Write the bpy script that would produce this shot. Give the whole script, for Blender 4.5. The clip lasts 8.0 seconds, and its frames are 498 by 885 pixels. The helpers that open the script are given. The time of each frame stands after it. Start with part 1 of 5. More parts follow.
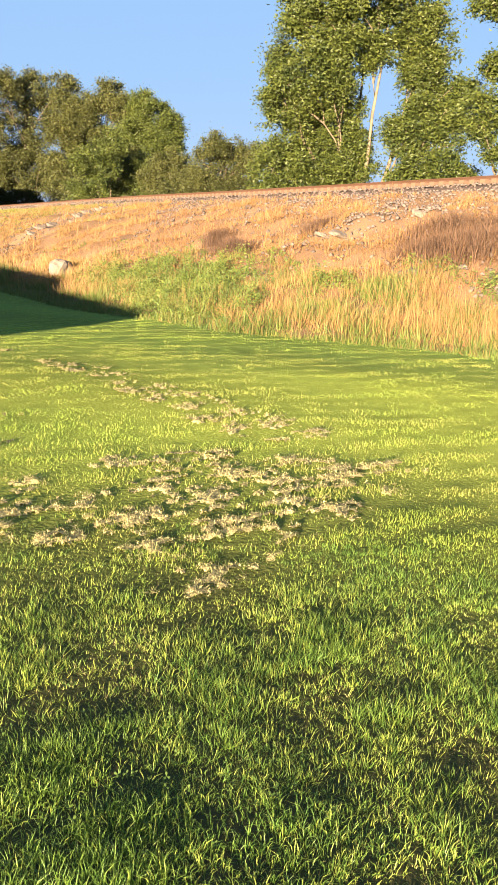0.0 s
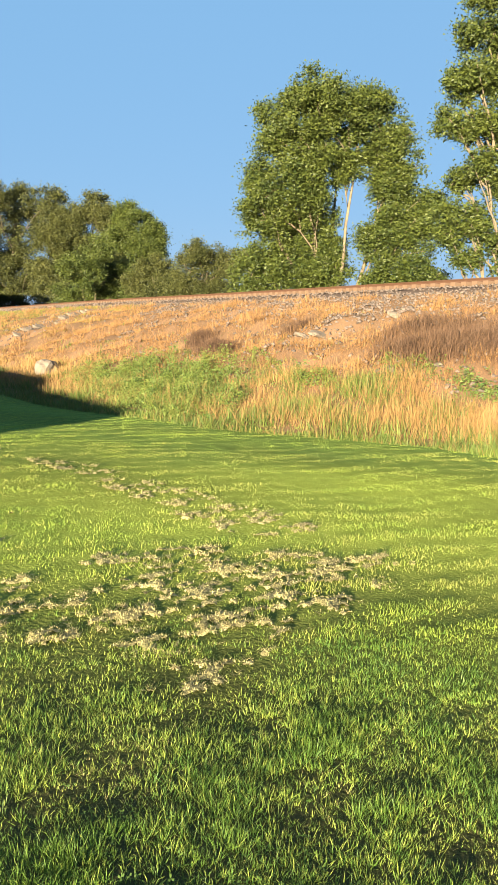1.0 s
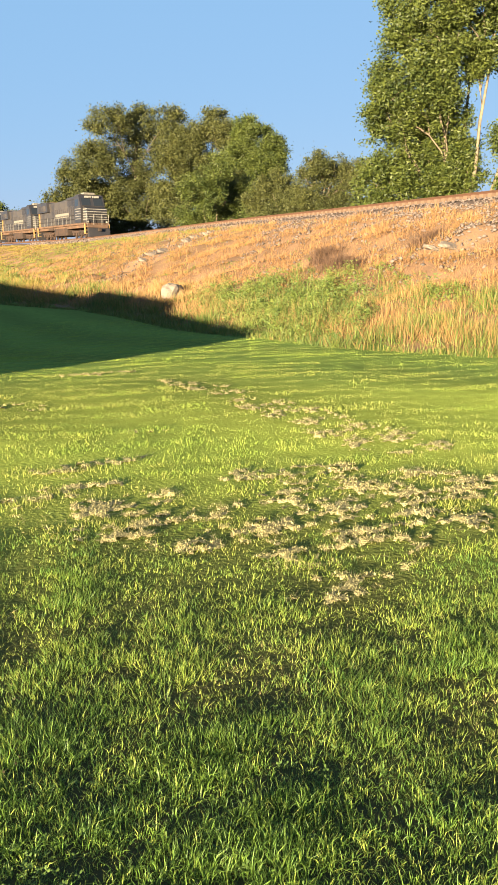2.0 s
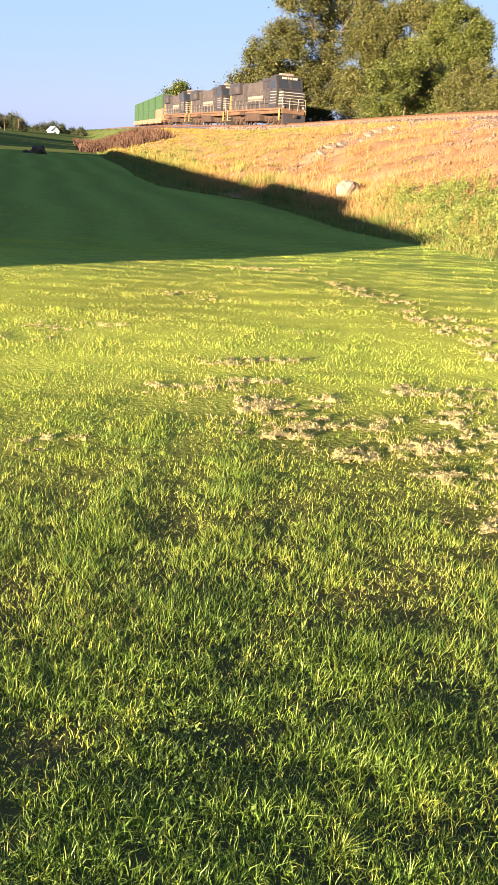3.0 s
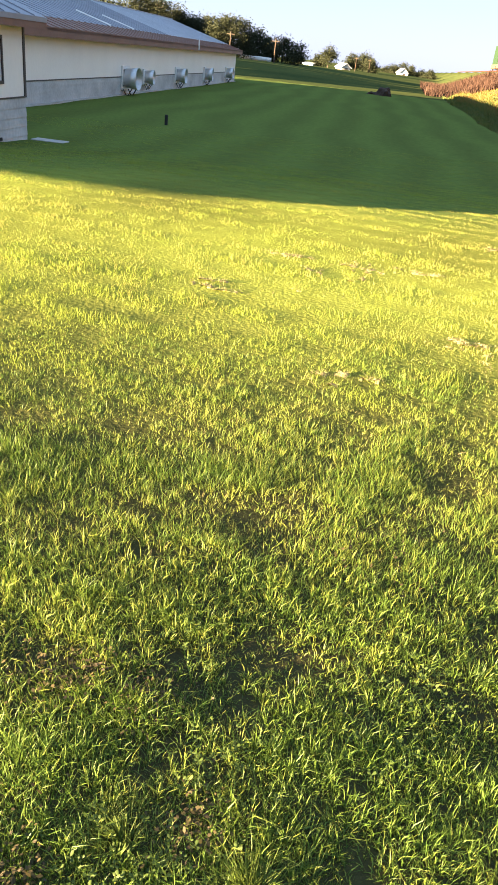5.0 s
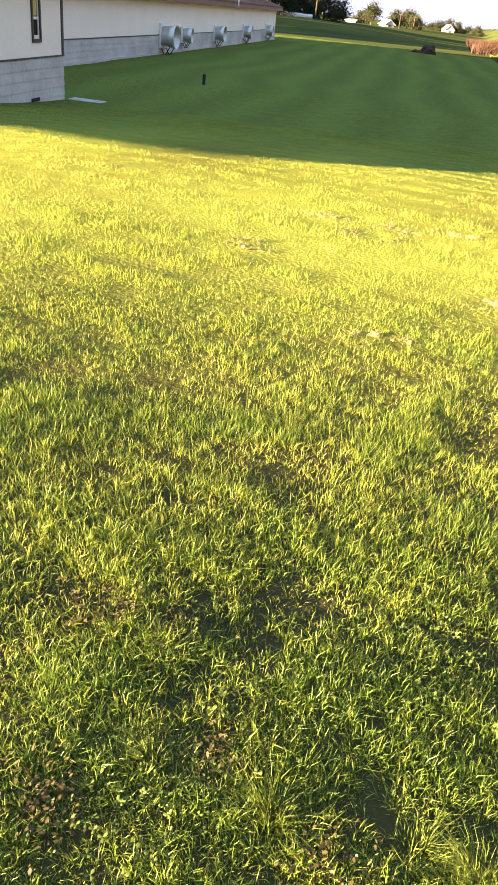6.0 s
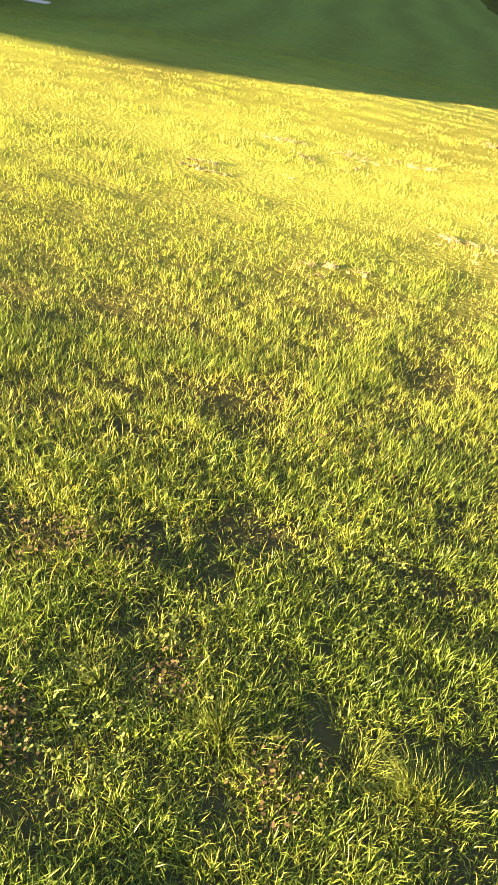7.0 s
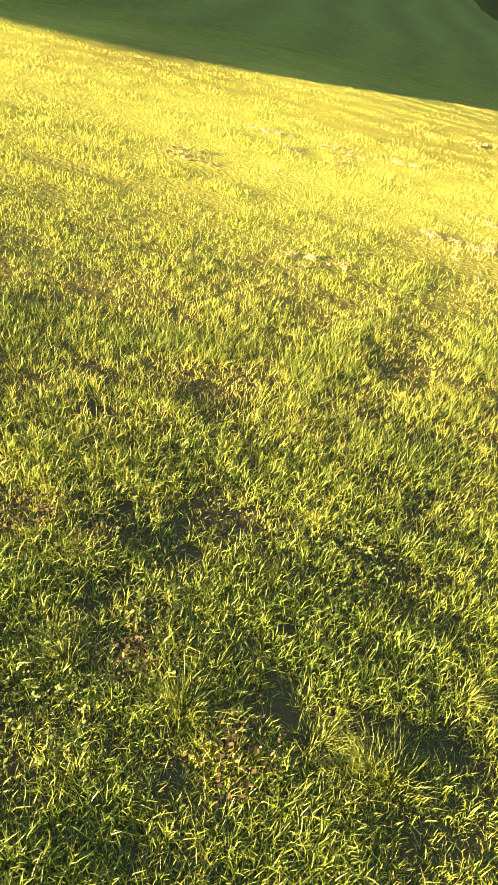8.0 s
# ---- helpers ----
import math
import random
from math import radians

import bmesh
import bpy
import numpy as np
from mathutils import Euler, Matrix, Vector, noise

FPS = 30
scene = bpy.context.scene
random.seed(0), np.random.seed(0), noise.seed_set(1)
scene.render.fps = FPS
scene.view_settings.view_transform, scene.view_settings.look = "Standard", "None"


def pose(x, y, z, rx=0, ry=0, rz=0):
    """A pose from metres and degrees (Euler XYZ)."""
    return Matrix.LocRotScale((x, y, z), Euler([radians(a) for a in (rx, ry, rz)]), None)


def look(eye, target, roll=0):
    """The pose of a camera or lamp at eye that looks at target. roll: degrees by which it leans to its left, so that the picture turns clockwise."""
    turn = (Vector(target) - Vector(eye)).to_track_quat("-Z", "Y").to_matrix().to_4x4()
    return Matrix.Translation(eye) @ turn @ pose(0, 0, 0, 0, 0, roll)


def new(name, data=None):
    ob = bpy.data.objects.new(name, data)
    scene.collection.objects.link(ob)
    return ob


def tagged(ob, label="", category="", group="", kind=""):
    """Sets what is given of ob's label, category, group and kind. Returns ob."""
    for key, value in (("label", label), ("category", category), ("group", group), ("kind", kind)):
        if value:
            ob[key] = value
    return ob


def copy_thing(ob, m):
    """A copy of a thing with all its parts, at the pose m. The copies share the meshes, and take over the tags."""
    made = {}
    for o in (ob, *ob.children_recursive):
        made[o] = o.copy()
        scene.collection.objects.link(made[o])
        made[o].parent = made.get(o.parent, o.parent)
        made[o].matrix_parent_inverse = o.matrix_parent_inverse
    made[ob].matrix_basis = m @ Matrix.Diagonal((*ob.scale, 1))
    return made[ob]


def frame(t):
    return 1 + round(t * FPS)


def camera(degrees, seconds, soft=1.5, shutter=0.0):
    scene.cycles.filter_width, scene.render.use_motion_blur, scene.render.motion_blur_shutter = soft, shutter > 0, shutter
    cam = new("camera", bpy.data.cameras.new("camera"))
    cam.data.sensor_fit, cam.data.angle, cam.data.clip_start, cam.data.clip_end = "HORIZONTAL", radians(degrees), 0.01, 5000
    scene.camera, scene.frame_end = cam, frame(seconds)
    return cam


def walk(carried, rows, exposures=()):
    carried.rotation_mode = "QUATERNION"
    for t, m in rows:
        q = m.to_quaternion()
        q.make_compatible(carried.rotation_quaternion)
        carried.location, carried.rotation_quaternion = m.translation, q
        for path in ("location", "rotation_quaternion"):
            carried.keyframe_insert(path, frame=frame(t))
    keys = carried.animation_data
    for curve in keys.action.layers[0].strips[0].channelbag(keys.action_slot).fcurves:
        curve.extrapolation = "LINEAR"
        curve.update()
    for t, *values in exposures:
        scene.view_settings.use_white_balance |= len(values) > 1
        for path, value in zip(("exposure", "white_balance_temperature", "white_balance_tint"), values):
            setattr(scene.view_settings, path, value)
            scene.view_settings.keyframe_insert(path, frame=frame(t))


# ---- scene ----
EXPOSURES = [(0.0, 3.33, 6400, 10), (0.5, 3.18, 6200, 2), (1.0, 3.10, 6050, -1), (1.2, 3.10, 6050, -1), (2.5, 3.35, 6600, 10), (3.0, 3.55, 6750, 16), (3.5, 3.68, 6850, 16), (4.0, 3.75, 6950, 14), (5.5, 4.13, 7650, 19), (6.5, 4.2, 8150, 23), (8.0, 4.22, 8700, 28)]
cam = camera(37.43, 8.0, 1.4)
walk(cam, [(t, pose(x, y, z, 90 + pitch, roll, yaw)) for t, x, y, z, yaw, pitch, roll in [
    (0.0, 0.366, 0.053, 1.602, -30.73, -15.09, -3.37),
    (0.5, 0.261, -0.005, 1.624, -34.87, -10.16, -2.78),
    (1.0, 0.249, -0.025, 1.631, -32.25, -7.60, -3.02),
    (1.2, 0.252, -0.031, 1.645, -30.44, -7.03, -3.14),
    (2.3, 0.124, 0.005, 1.597, -19.75, -17.66, -2.19),
    (2.5, 0.107, 0.003, 1.598, -17.60, -19.63, -4.92),
    (3.0, 0.062, 0.034, 1.614, -9.90, -22.09, -4.38),
    (3.5, 0.000, 0.000, 1.600, 0.00, -21.43, -5.85),
    (4.0, -0.019, -0.003, 1.582, 7.83, -22.99, -7.35),
    (4.2, 0.008, 0.016, 1.584, 12.90, -25.18, -8.30),
    (5.3, 0.032, 0.030, 1.565, 14.65, -28.29, -5.77),
    (5.5, 0.041, 0.011, 1.556, 16.02, -28.82, -6.43),
    (6.0, 0.059, -0.031, 1.555, 17.28, -30.79, -5.49),
    (6.5, 0.019, -0.017, 1.548, 16.02, -32.70, -4.96),
    (7.0, 0.032, -0.021, 1.543, 14.50, -35.83, -8.82),
    (7.5, 0.045, -0.037, 1.538, 12.64, -36.44, -9.48),
    (8.0, 0.082, -0.048, 1.537, 14.31, -36.25, -10.68),
]], exposures=EXPOSURES)


# ---- light: low evening sun from behind on the side of the barn ----
SUN_HEIGHT, SUN_WAY = 6.2, 39.3     # elevation; direction in which the light travels, from +x towards +y
world = bpy.data.worlds.new("evening_sky")
scene.world = world
world.use_nodes = True
wn = world.node_tree
sky = wn.nodes.new("ShaderNodeTexSky")
sky.sky_type, sky.sun_disc = "NISHITA", False
sky.sun_elevation, sky.sun_rotation = radians(SUN_HEIGHT), radians(270 - SUN_WAY)
sky.air_density, sky.dust_density, sky.ozone_density = 1.0, 0.3, 2.0
# a clear blue evening sky with an even haze
tone, haze = wn.nodes.new("ShaderNodeMix"), wn.nodes.new("ShaderNodeMix")
tone.data_type, tone.blend_type, haze.data_type, haze.blend_type = "RGBA", "MULTIPLY", "RGBA", "ADD"
tone.inputs[0].default_value, tone.inputs[7].default_value = 1.0, (0.14, 0.085, 0.08, 1)
haze.inputs[0].default_value, haze.inputs[7].default_value = 1.0, (0.545, 1.01, 1.66, 1)
wn.links.new(sky.outputs[0], tone.inputs[6])
wn.links.new(tone.outputs[2], haze.inputs[6])
wn.links.new(haze.outputs[2], wn.nodes["Background"].inputs[0])
wn.nodes["Background"].inputs[1].default_value = 0.05
sun_data = bpy.data.lights.new("sun", "SUN")
sun_data.energy, sun_data.angle, sun_data.color = 5.0, radians(0.6), (1.0, 0.80, 0.52)
sun = new("sun", sun_data)
ca, sa, ce, se = (math.cos(radians(SUN_WAY)), math.sin(radians(SUN_WAY)), math.cos(radians(SUN_HEIGHT)), math.sin(radians(SUN_HEIGHT)))
sun.matrix_world = look((-60, -40, 30), (-60 + ca * ce, -40 + sa * ce, 30 - se))


# ---- small tools ----
def material(name, color, rough=0.8, metal=0.0, vary=0.25, scale=6.0, fine=40.0, bump=0.15, other=None, island=0.0, thin=0.0, spec=0.3):
    """Two scales of noise between a colour and a second one, with relief; island varies it piece by piece."""
    m = bpy.data.materials.new(name)
    m.use_nodes = True
    n, l = m.node_tree.nodes, m.node_tree.links
    bsdf = n["Principled BSDF"]
    other = other or tuple(c * (1 - vary) for c in color)
    co = n.new("ShaderNodeTexCoord")
    big, small = n.new("ShaderNodeTexNoise"), n.new("ShaderNodeTexNoise")
    big.inputs["Scale"].default_value, small.inputs["Scale"].default_value = scale, fine
    big.inputs["Detail"].default_value, small.inputs["Detail"].default_value = 5, 4
    for t in (big, small):
        l.new(co.outputs["Object"], t.inputs["Vector"])
    add = n.new("ShaderNodeMath")
    add.operation = "MULTIPLY_ADD"
    add.inputs[1].default_value = 0.45
    l.new(small.outputs[0], add.inputs[0])
    l.new(big.outputs[0], add.inputs[2])
    value = add.outputs[0]
    if island:
        geo = n.new("ShaderNodeNewGeometry")
        mix = n.new("ShaderNodeMath")
        mix.operation = "MULTIPLY_ADD"
        mix.inputs[1].default_value = island
        l.new(geo.outputs["Random Per Island"], mix.inputs[0])
        l.new(value, mix.inputs[2])
        low, high = 0.45, 0.95 + island
        value = mix.outputs[0]
    else:
        low, high = 0.45, 0.98
    ramp = n.new("ShaderNodeMapRange")
    ramp.inputs[1].default_value, ramp.inputs[2].default_value = low, high
    l.new(value, ramp.inputs[0])
    col = n.new("ShaderNodeMix")
    col.data_type = "RGBA"
    col.inputs[6].default_value, col.inputs[7].default_value = (*other, 1), (*color, 1)
    l.new(ramp.outputs[0], col.inputs[0])
    l.new(col.outputs[2], bsdf.inputs["Base Color"])
    bsdf.inputs["Roughness"].default_value, bsdf.inputs["Metallic"].default_value = rough, metal
    bsdf.inputs["Specular IOR Level"].default_value = spec
    if bump:
        b = n.new("ShaderNodeBump")
        b.inputs["Strength"].default_value, b.inputs["Distance"].default_value = bump, 0.02
        l.new(small.outputs[0], b.inputs["Height"])
        l.new(b.outputs[0], bsdf.inputs["Normal"])
    if thin:
        tr, mx = n.new("ShaderNodeBsdfTranslucent"), n.new("ShaderNodeMixShader")
        l.new(col.outputs[2], tr.inputs[0])
        mx.inputs[0].default_value = thin
        l.new(bsdf.outputs[0], mx.inputs[1])
        l.new(tr.outputs[0], mx.inputs[2])
        l.new(mx.outputs[0], n["Material Output"].inputs[0])
    return m


def mesh_of(name, verts, tris, mats=(), smooth=False):
    """A mesh from arrays of vertices and of triangles or quads."""
    me = bpy.data.meshes.new(name)
    verts, tris = np.asarray(verts, dtype=np.float32), np.asarray(tris, dtype=np.int32)
    k = tris.shape[1]
    me.vertices.add(len(verts))
    me.vertices.foreach_set("co", verts.ravel())
    me.loops.add(tris.size)
    me.loops.foreach_set("vertex_index", tris.ravel())
    me.polygons.add(len(tris))
    me.polygons.foreach_set("loop_start", np.arange(0, tris.size, k, dtype=np.int32))
    me.polygons.foreach_set("loop_total", np.full(len(tris), k, dtype=np.int32))
    if smooth:
        me.polygons.foreach_set("use_smooth", np.ones(len(tris), dtype=bool))
    for m in mats:
        me.materials.append(m)
    me.update(calc_edges=True)
    return me


def thing(name, m, label, category, group="", kind=""):
    ob = new(name)
    ob.matrix_basis = m
    return tagged(ob, label, category, group, kind)


def part(name, bm, mat, parent, label="", smooth=False):
    """One mesh object from a bmesh, under a thing or a part."""
    me = bpy.data.meshes.new(name)
    if smooth:
        for f in bm.faces:
            f.smooth = True
    bm.to_mesh(me)
    bm.free()
    me.materials.append(mat)
    ob = new(name, me)
    ob.parent = parent
    return tagged(ob, label)


def box(bm, x0, x1, y0, y1, z0, z1, bevel=0.0):
    r = bmesh.ops.create_cube(bm, size=1, matrix=Matrix.LocRotScale(((x0 + x1) / 2, (y0 + y1) / 2, (z0 + z1) / 2), None, (abs(x1 - x0), abs(y1 - y0), abs(z1 - z0))))
    if bevel:
        edges = list({e for v in r["verts"] for e in v.link_edges})
        bmesh.ops.bevel(bm, geom=edges, offset=bevel, segments=2, profile=0.6, affect="EDGES")
    return bm


def boxes(*dims, bevel=0.0):
    bm = bmesh.new()
    for d in dims:
        box(bm, *d, bevel=bevel)
    return bm


def rod(bm, a, b, r, n=10, r2=None):
    """A round bar from a to b."""
    a, b = Vector(a), Vector(b)
    m = Matrix.Translation((a + b) / 2) @ (b - a).to_track_quat("Z", "Y").to_matrix().to_4x4()
    bmesh.ops.create_cone(bm, cap_ends=True, segments=n, radius1=r, radius2=r if r2 is None else r2, depth=(b - a).length, matrix=m)
    return bm


def prism(outline, x0, x1):
    """A solid whose outline in y and z runs along x."""
    bm = bmesh.new()
    rings = [[bm.verts.new((x, y, z)) for y, z in outline] for x in (x0, x1)]
    n = len(outline)
    for i in range(n):
        bm.faces.new((rings[0][i], rings[0][(i + 1) % n], rings[1][(i + 1) % n], rings[1][i]))
    bm.faces.new(rings[0][::-1])
    bm.faces.new(rings[1])
    bmesh.ops.recalc_face_normals(bm, faces=bm.faces)
    return bm


rng = np.random.default_rng(7)


def wave(x, y, size, seed):
    """Smooth noise in -1..1 over the plan, from a few crossed waves."""
    r = np.random.default_rng(seed)
    v = 0.0
    for k in range(7):
        a, p, s = r.uniform(0, 2 * np.pi), r.uniform(0, 2 * np.pi), size * r.uniform(0.6, 1.7)
        v = v + np.sin((x * np.cos(a) + y * np.sin(a)) * 2 * np.pi / s + p)
    return v / 3.2


def ease(v, a, b):
    q = np.clip((v - a) / (b - a), 0, 1)
    return q * q * (3 - 2 * q)


# ---- lie of the land ----
RAIL_Z = 4.57      # near the viewer; the line falls away a little further on
LAWN_Z = -1.2


TURN_Y = np.arange(-3000, 3001, 1.0)
TURN_X = 23.3 - np.cumsum(np.tan(np.radians(np.interp(TURN_Y, [35, 85, 135, 165], [0, 7.5, 7.5, 2.4]))))


def track_x(y):
    """The track runs straight along y, then bends to the barn's side."""
    return np.interp(y, TURN_Y, TURN_X)


def rail_z(y):
    return RAIL_Z - 0.75 * ease(y, 48, 105)


def toe_u(y):
    """Distance from the track to the edge of the mown lawn."""
    return np.interp(y, [-60, 0, 9, 11, 13, 17.5, 30, 36, 45.5, 56, 90, 160, 400], [11, 11.5, 12.8, 14.1, 15.3, 15.5, 15.6, 16.3, 19.5, 20, 19, 14, 12])


def lawn_z(x, y):
    """The lawn falls gently away from the viewer, most on the barn's side."""
    r = np.hypot(x, y)
    drop = np.interp(np.degrees(np.arctan2(x, y)), [-20, 0, 12, 24, 35, 48], [1.2, 1.15, 0.8, 0.35, 0.2, 0.05])
    z = -drop * ease(r, 8, 24)
    z = z + 1.6 * ease(y, 95, 150) * ease(-x, 5, 40) * (1 - 0.5 * ease(y, 170, 280))
    return z + 0.012 * wave(x, y, 2.2, 3) * ease(r, 1.5, 4)


def land_z(x, y):
    """Lawn, bank and the ground beyond the track."""
    x, y = np.asarray(x, dtype=float), np.asarray(y, dtype=float)
    u, ut, zl = track_x(y) - x, toe_u(y), lawn_z(x, y)
    top = rail_z(y) - 0.66
    t = np.clip((ut - u) / (ut - 2.2), 0, 1)
    bank = zl + (top - zl) * (0.25 * t + 0.75 * t ** 1.15) + 0.24 * wave(x, y, 3.1, 11) * np.sin(np.pi * t) + 0.07 * wave(x, y, 0.9, 12) * np.sin(np.pi * t)
    back = top - 2.6 * ease(-u, 2.2, 12)
    back, bank = back + 0.27 * (1 - ease(np.abs(u), 1.5, 2.2)), bank + 0.27 * (1 - ease(np.abs(u), 1.5, 2.2))
    return np.where(u > ut, zl, np.where(u > -2.2, bank, back))


def spread(lo, hi, step, far, n):
    mid = np.arange(lo, hi + step / 2, step)
    out = np.geomspace(step * 2, far, n)
    return np.concatenate([(lo - out)[::-1], mid, hi + out])


# ---- materials ----
M = {}
M["soil"] = material("lawn_soil", (0.058, 0.056, 0.022), 0.95, scale=1.2, fine=30, bump=0.6, other=(0.032, 0.028, 0.016), spec=0.0)
M["bank"] = material("bank_soil", (0.17, 0.10, 0.06), 0.95, scale=0.8, fine=14, bump=0.6, other=(0.09, 0.055, 0.035), spec=0.05)
M["bed"] = material("ballast_bed", (0.095, 0.066, 0.055), 0.95, scale=3, fine=18, bump=0.6, other=(0.05, 0.036, 0.032), spec=0.05)
M["field"] = material("field_grass", (0.085, 0.10, 0.034), 0.95, scale=0.06, fine=2.0, bump=0.3, other=(0.036, 0.056, 0.022), spec=0.0)
M["grass"] = material("grass_blade", (0.155, 0.22, 0.032), 0.5, scale=1.6, fine=9, bump=0, other=(0.042, 0.105, 0.017), island=0.6, thin=0.3, spec=0.3)
M["pale_grass"] = material("pale_grass_blade", (0.285, 0.315, 0.058), 0.55, scale=1.6, fine=9, bump=0, other=(0.13, 0.18, 0.032), island=0.6, thin=0.3, spec=0.25)
M["golden"] = material("golden_grass", (0.205, 0.145, 0.03), 0.7, scale=0.35, fine=2, bump=0, other=(0.10, 0.088, 0.018), island=0.8, thin=0.3)
M["mown"] = material("mown_blade", (0.31, 0.365, 0.06), 0.65, scale=0.8, fine=5, bump=0, other=(0.16, 0.235, 0.036), island=0.45, thin=0.5, spec=0.15)
M["yellowed"] = material("yellowed_blade", (0.32, 0.31, 0.072), 0.7, scale=1.3, fine=9, bump=0, other=(0.185, 0.205, 0.043), island=0.4, thin=0.4)
M["russet"] = material("russet_leaf", (0.08, 0.066, 0.02), 0.6, scale=6, fine=30, bump=0, other=(0.036, 0.025, 0.014), island=0.8, thin=0.25)
M["clover"] = material("clover_leaf", (0.085, 0.125, 0.022), 0.6, scale=6, fine=30, bump=0, other=(0.035, 0.065, 0.013), island=0.7, thin=0.3)
M["brush"] = material("red_brush", (0.052, 0.024, 0.014), 0.8, scale=0.5, fine=4, bump=0, other=(0.026, 0.013, 0.009), island=0.6, thin=0.1)
M["straw"] = material("dry_thatch", (0.43, 0.36, 0.16), 0.85, scale=2, fine=14, bump=0, other=(0.20, 0.17, 0.07), island=0.7, thin=0.15)
M["felt"] = material("felted_thatch", (0.40, 0.335, 0.16), 0.95, scale=9, fine=70, bump=0.9, other=(0.16, 0.135, 0.06), spec=0.05)
M["dry"] = material("dry_tall_grass", (0.285, 0.155, 0.06), 0.7, scale=0.35, fine=2, bump=0, other=(0.125, 0.064, 0.03), island=0.8, thin=0.3)
M["stalk"] = material("pale_stalks", (0.30, 0.18, 0.068), 0.7, scale=0.5, fine=3, bump=0, other=(0.13, 0.074, 0.032), island=0.8, thin=0.3)
M["weed"] = material("green_weeds", (0.13, 0.145, 0.026), 0.6, scale=0.4, fine=2, bump=0, other=(0.03, 0.065, 0.016), island=0.7, thin=0.3)
M["tuft"] = material("soft_tuft", (0.14, 0.185, 0.028), 0.6, scale=2, fine=14, bump=0, other=(0.05, 0.085, 0.02), island=0.8, thin=0.2)
M["dead"] = material("dead_brush", (0.11, 0.06, 0.036), 0.8, scale=1, fine=6, bump=0, other=(0.045, 0.026, 0.018), island=0.9, thin=0.15)
M["stone"] = material("ballast_stone", (0.125, 0.09, 0.078), 0.9, scale=5, fine=30, bump=0.3, other=(0.04, 0.032, 0.03), island=0.8)
M["slab"] = material("broken_concrete", (0.15, 0.118, 0.095), 0.9, scale=3, fine=25, bump=0.4, other=(0.08, 0.062, 0.052))
M["rust"] = material("rusty_rail", (0.075, 0.036, 0.022), 0.7, 0.3, scale=4, fine=40)
M["tie"] = material("weathered_tie", (0.10, 0.06, 0.04), 0.9, scale=2, fine=25, bump=0.4)
M["leaf"] = material("tree_leaf", (0.070, 0.080, 0.014), 0.55, scale=0.5, fine=2.5, bump=0, other=(0.010, 0.020, 0.006), island=0.7, thin=0.2, spec=0.2)
M["leaf_olive"] = material("olive_leaf", (0.064, 0.063, 0.016), 0.6, scale=0.3, fine=2, bump=0, other=(0.017, 0.023, 0.008), island=0.7, thin=0.22, spec=0.2)
M["leaf_far"] = material("far_leaf", (0.042, 0.048, 0.024), 0.7, scale=0.1, fine=1, bump=0, other=(0.018, 0.025, 0.014), island=0.4, thin=0.25, spec=0.1)
M["concrete"] = material("pale_concrete", (0.46, 0.44, 0.42), 0.9, vary=0.3, scale=2, fine=20, bump=0.2)
M["bark"] = material("bark", (0.085, 0.062, 0.043), 0.9, scale=3, fine=20, bump=0.5, other=(0.04, 0.03, 0.023))
M["pale_bark"] = material("pale_bark", (0.125, 0.095, 0.065), 0.9, scale=3, fine=20, bump=0.5, other=(0.06, 0.046, 0.032))
M["siding"] = material("cream_siding", (0.86, 0.81, 0.74), 0.6, vary=0.1, scale=0.5, fine=8, bump=0.05)
M["gray"] = material("gray_boards", (0.56, 0.56, 0.56), 0.75, vary=0.5, scale=0.7, fine=9, bump=0.2)
M["roof"] = material("gray_metal_roof", (0.27, 0.29, 0.34), 0.5, 0.3, vary=0.25, scale=0.3, fine=6, bump=0.05)
M["roof_light"] = material("pale_metal_roof", (0.42, 0.45, 0.50), 0.45, 0.3, vary=0.15, scale=0.3, fine=6, bump=0.05)
M["brown"] = material("brown_fascia", (0.23, 0.115, 0.085), 0.6, vary=0.3, scale=0.8, fine=12, bump=0.05)
M["trim"] = material("dark_trim", (0.07, 0.06, 0.055), 0.6, vary=0.2)
M["galv"] = material("galvanised_steel", (0.62, 0.63, 0.64), 0.4, 0.6, vary=0.25, scale=2, fine=12, bump=0.05)
M["white"] = material("white_paint", (0.78, 0.77, 0.74), 0.6, vary=0.12, scale=1, fine=10, bump=0.05)
M["hole"] = material("dark_opening", (0.02, 0.02, 0.02), 0.8, vary=0.3)
M["earth"] = material("dark_earth", (0.05, 0.031, 0.022), 0.95, scale=2, fine=12, bump=0.6)
M["black"] = material("black_paint", (0.010, 0.010, 0.014), 0.4, vary=0.3, scale=0.7, fine=9, bump=0.04, other=(0.025, 0.021, 0.02))
M["dusty"] = material("dusty_black_paint", (0.046, 0.037, 0.031), 0.45, scale=0.5, fine=5, bump=0.06, other=(0.007, 0.007, 0.011))
M["under"] = material("rusty_running_gear", (0.045, 0.024, 0.016), 0.8, 0.2, scale=1.4, fine=10, bump=0.2, other=(0.010, 0.008, 0.008))
M["sill"] = material("rust_stained_sill", (0.082, 0.043, 0.025), 0.8, scale=1.2, fine=9, bump=0.1, other=(0.03, 0.018, 0.013))
M["stripe"] = material("white_stripe", (0.17, 0.155, 0.14), 0.6, vary=0.35)
M["faint"] = material("faded_lettering", (0.12, 0.105, 0.09), 0.6, vary=0.4)
M["amber"] = material("tan_panel", (0.22, 0.13, 0.05), 0.6, vary=0.3)
M["green"] = material("green_container", (0.020, 0.052, 0.022), 0.55, vary=0.3, scale=0.5, fine=6, bump=0.05)
